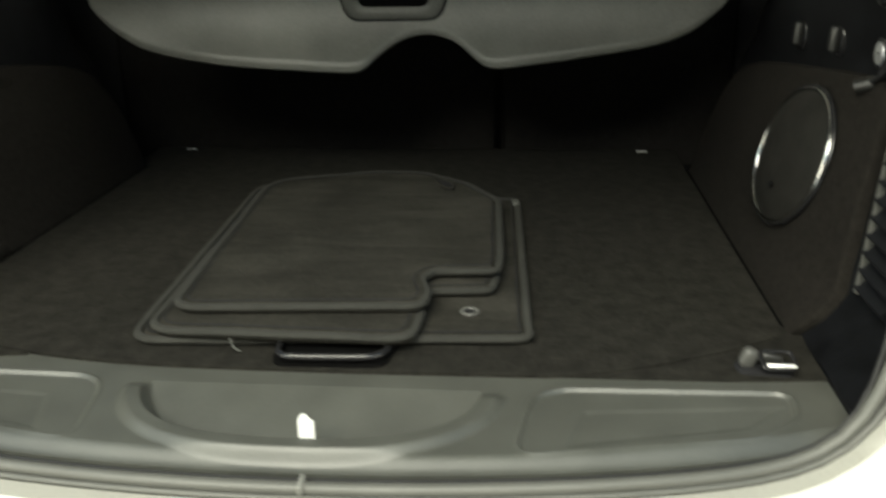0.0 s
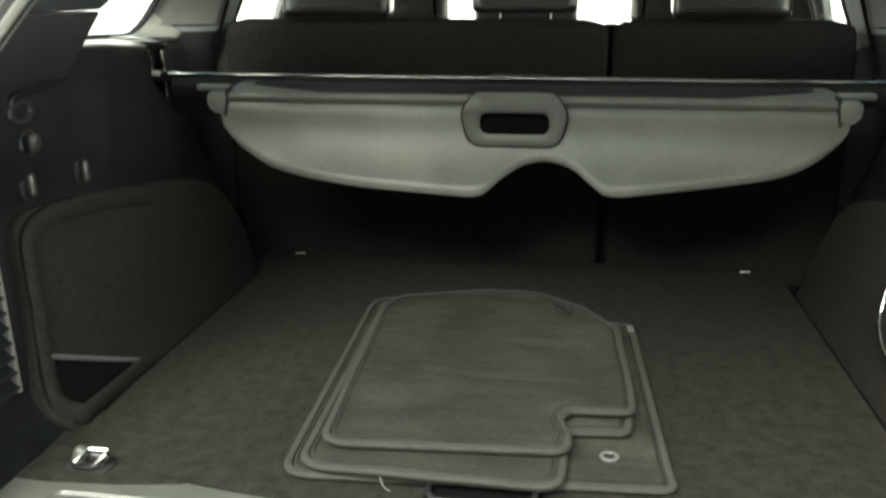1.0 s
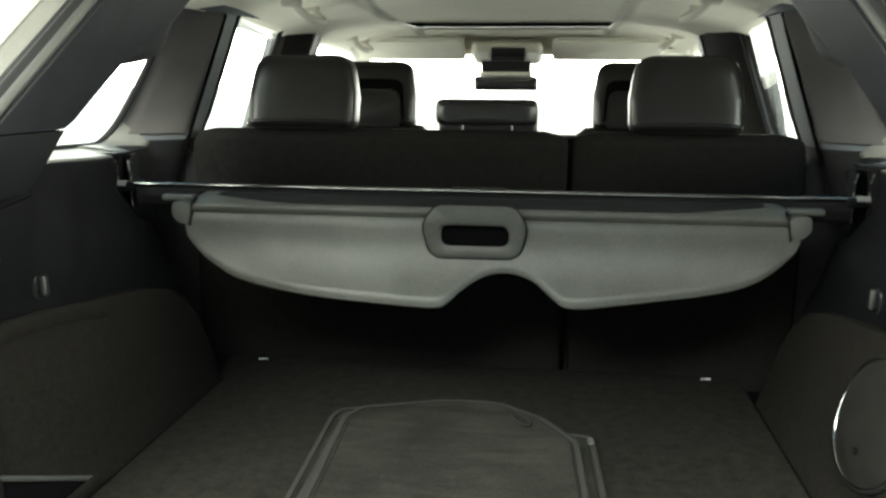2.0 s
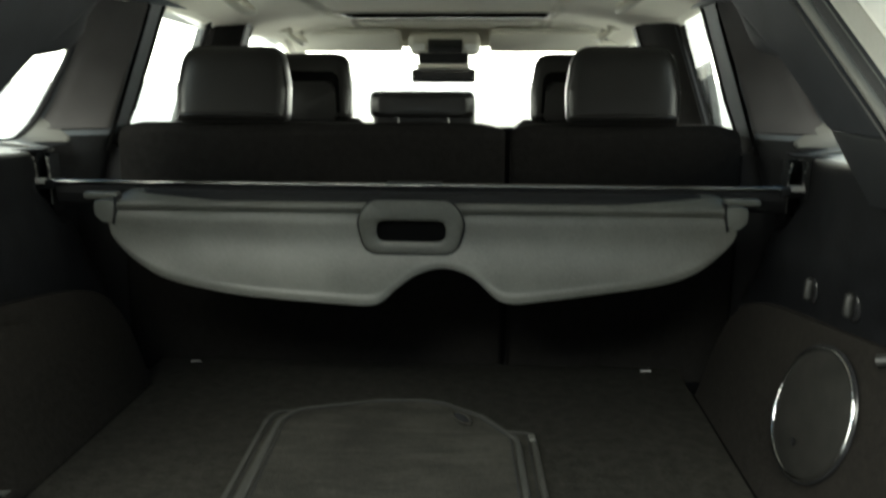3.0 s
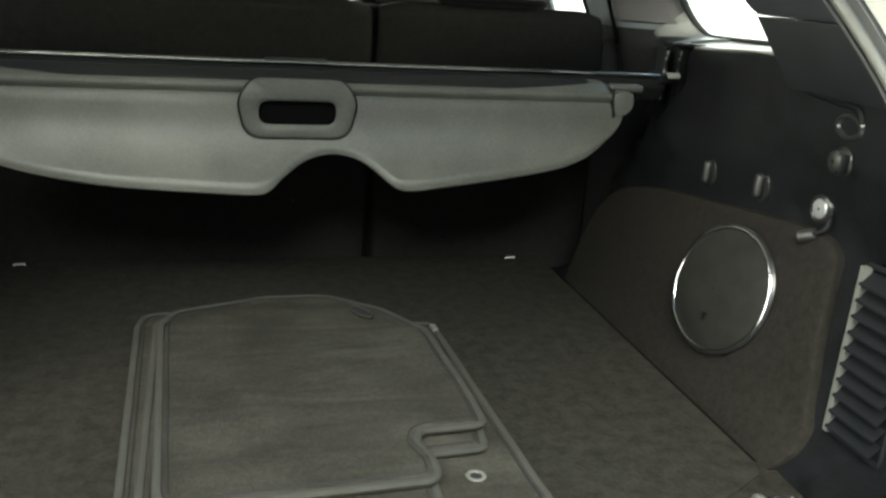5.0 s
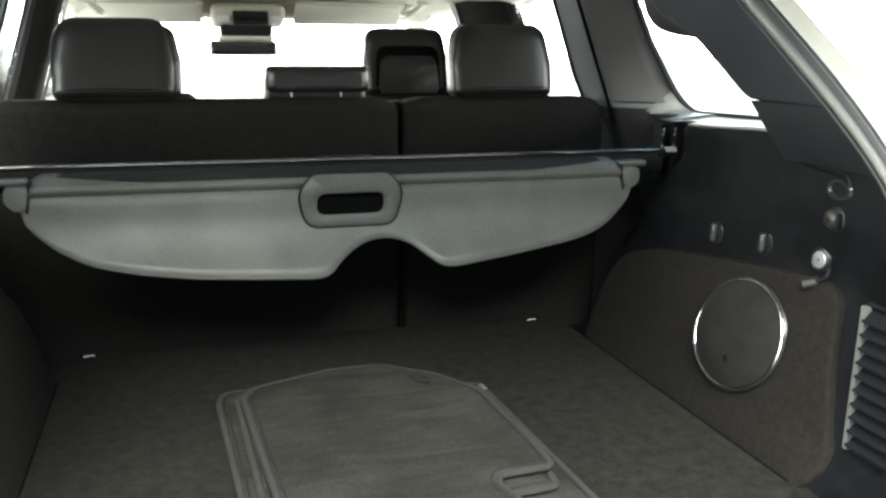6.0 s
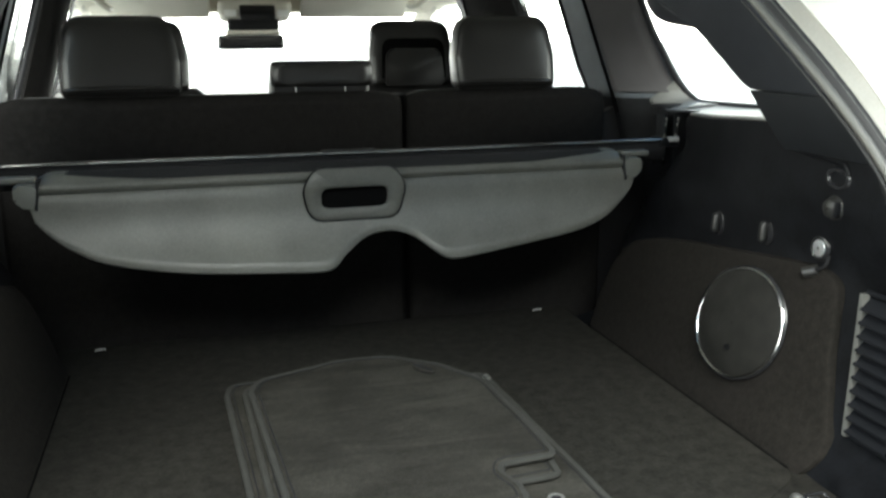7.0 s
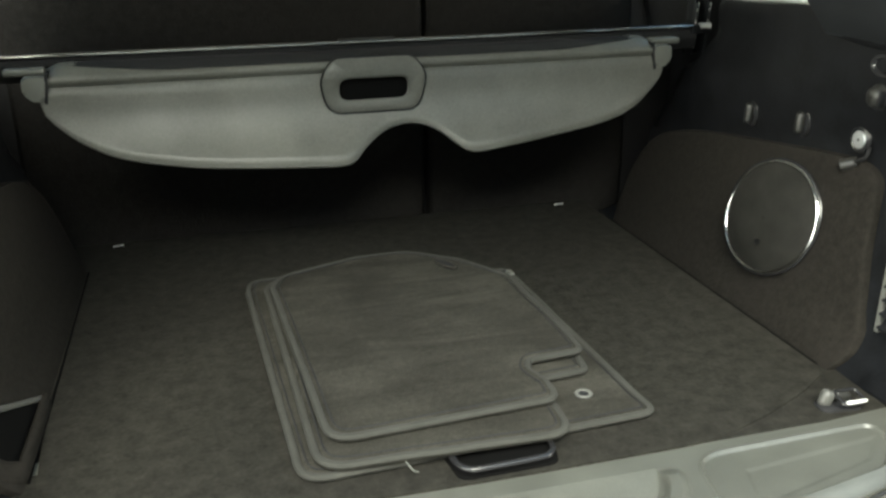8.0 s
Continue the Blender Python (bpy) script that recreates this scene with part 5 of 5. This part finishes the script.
tube(bm, flow([(-0.050, -0.690, 0.008), (-0.047, -0.715, 0.010), (-0.039, -0.727, 0.011), (-0.024, -0.7315, 0.0115), (0.050, -0.7285, 0.0115), (0.064, -0.723, 0.011), (0.072, -0.711, 0.010), (0.075, -0.686, 0.008)], 5), 0.0042, 10)
part("bar", bm, GLOSS_BLACK, pull, "glossy black bar")

# ---- stacked floor mats ----


def floor_mat(name, label, outline, z0, thick, wave, seed, grommet=None):
    pts = outline
    cx, cy = sum(p[0] for p in pts) / len(pts), sum(p[1] for p in pts) / len(pts)
    m = thing(name, label, "floor mat", "stacked floor mats", at=(cx, cy, z0))

    def lift(x, y):
        return wave * (0.5 + 0.5 * noise.noise((x * 5 + seed, y * 5, seed)) + 0.25 * noise.noise((x * 14 + seed, y * 14, 2.0)))

    rows = [[(cx + (x - cx) * f, cy + (y - cy) * f, z0 + g + (lift(cx + (x - cx) * f, cy + (y - cy) * f) if up else 0)) for x, y in pts] for f, g, up in [(0.995, 0.0, 0), (1.0, 0.25 * thick, 0), (0.998, 0.8 * thick, 1), (0.975, 0.45 * thick, 1), (0.960, 0.95 * thick, 1)] + [(f, thick, 1) for f in (0.94, 0.88, 0.8, 0.7, 0.6, 0.5, 0.4, 0.3, 0.2, 0.1, 0.01)]]
    bm = bmesh.new()
    loft(bm, rows, closed=True, ends=True)
    pile = part("carpet", bm, MAT_PILE, m, "worn charcoal carpet pile", smooth=60)
    bm = bmesh.new()
    tube(bm, [(cx + (x - cx) * 0.992, cy + (y - cy) * 0.994, z0 + 0.55 * thick + lift(x, y)) for x, y in pts], 0.0056, 8, closed=True, flat=0.85)
    part("binding", bm, MAT_EDGE, m, "grey stitched edge binding")
    # Sewn seam, drawn dark to carry the shadow line beside the binding.
    bm = bmesh.new()
    n = len(pts)
    turn = sum(a[0] * b[1] - b[0] * a[1] for a, b in zip(pts, pts[1:] + pts[:1]))
    line = []
    for i in range(n):
        a, b = Vector(pts[i - 2]), Vector(pts[(i + 2) % n])
        d = (b - a).normalized() * (0.0118 if turn > 0 else -0.0118)
        x, y = pts[i][0] - d.y, pts[i][1] + d.x
        line.append((x, y, z0 + 1.04 * thick + lift(x, y)))
    for _ in range(2):
        line = [tuple((p + 2 * q + r) / 4 for p, q, r in zip(line[i - 1], line[i], line[(i + 1) % n])) for i in range(n)]
    tube(bm, line, 0.0013, 6, closed=True, flat=0.7)
    part("seam", bm, SOFT_BLACK, m, "dark seam and shadow line beside the binding")
    if grommet:
        gx0, gy0 = grommet
        zg = z0 + thick + lift(gx0, gy0)
        bm = bmesh.new()
        tube(bm, [(gx0 + 0.0095 * math.cos(a), gy0 + 0.0095 * math.sin(a), zg + 0.0012) for a in np.linspace(0, 2 * math.pi, 24, endpoint=False)], 0.0025, 8, closed=True, flat=0.6)
        part("grommet", bm, VENT_LIGHT, m, "grey ring-shaped grommet")
        bm = bmesh.new()
        slab(bm, [(gx0 + 0.0085 * math.cos(a), gy0 + 0.0085 * math.sin(a), zg + 0.0012) for a in np.linspace(0, 2 * math.pi, 20, endpoint=False)], (0, 0, -0.004))
        part("grommet_hole", bm, SOFT_BLACK, m)
    return m


low_mat = dense(rounded([(-0.228, -0.696), (0.233, -0.668), (0.229, -0.63), (0.208, -0.144), (0.165, -0.138), (0.05, -0.085), (-0.10, -0.072), (-0.246, -0.068), (-0.254, -0.12)], [0.035, 0.03, 0.02, 0.012, 0.03, 0.06, 0.08, 0.05, 0.06], 5))
mid_mat = dense(rounded([(-0.207, -0.696), (0.101, -0.703), (0.104, -0.630), (0.091, -0.590), (0.101, -0.566), (0.183, -0.560), (0.188, -0.51), (0.180, -0.25), (0.03, -0.078), (-0.20, -0.105), (-0.224, -0.14)], [0.04, 0.03, 0.02, 0.02, 0.015, 0.015, 0.03, 0.05, 0.08, 0.05, 0.03], 5))
top_mat = dense(rounded([(-0.189, -0.661), (0.107, -0.643), (0.108, -0.600), (0.096, -0.562), (0.106, -0.532), (0.190, -0.526), (0.191, -0.47), (0.180, -0.230), (0.121, -0.131), (0.045, -0.068), (-0.06, -0.071), (-0.198, -0.126), (-0.215, -0.175)], [0.035, 0.03, 0.025, 0.022, 0.018, 0.016, 0.03, 0.04, 0.05, 0.05, 0.08, 0.04, 0.03], 5))
floor_mat("floor_mat", "grey carpet floor mat with ring grommet, lowest in the stack", low_mat, 0.0005, 0.009, 0.003, 1.3, (0.158, -0.605))
floor_mat("floor_mat", "grey carpet mat with cut-out corner, middle of the stack", mid_mat, 0.0126, 0.009, 0.004, 4.1)
floor_mat("floor_mat", "worn grey carpet mat with notched corner, topmost in the stack", top_mat, 0.0254, 0.009, 0.005, 7.7)

# pale sewn tag on the lowest mat and the anchor slit of the top one
low = bpy.data.objects["floor_mat"]
bm = bmesh.new()
rbox(bm, (0.010, 0.022, 0.006), pose(0.2045, -0.172, 0.0125, 0, 0, 4), 0.002, 2)
part("tag", bm, TIP_GREY, low, "pale sewn corner tag")
bm = bmesh.new()
slit = [(0.088 + 0.012 * math.cos(a) - 0.010 * math.sin(a), -0.160 + 0.026 * math.sin(a)) for a in np.linspace(0, 2 * math.pi, 24, endpoint=False)]
slab(bm, [(x, y, 0.0402) for x, y in slit], (0, 0, -0.004))
part("anchor_slit", bm, SOFT_BLACK, bpy.data.objects["floor_mat.002"], "dark anchor slit")
bm = bmesh.new()
tube(bm, [(x, y, 0.0402) for x, y in slit], 0.0022, 6, closed=True)
part("slit_edge", bm, MAT_PILE, bpy.data.objects["floor_mat.002"], "sewn edge of the slit")

# a loose thread at the front of the stack
bm = bmesh.new()
tube(bm, flow([(-0.108, -0.692, 0.016), (-0.104, -0.703, 0.013), (-0.099, -0.707, 0.007), (-0.093, -0.706, 0.003)], 5), 0.0010, 6)
solid("thread", bm, TIP_GREY, "short pale loose thread hanging from a floor mat", "thread")
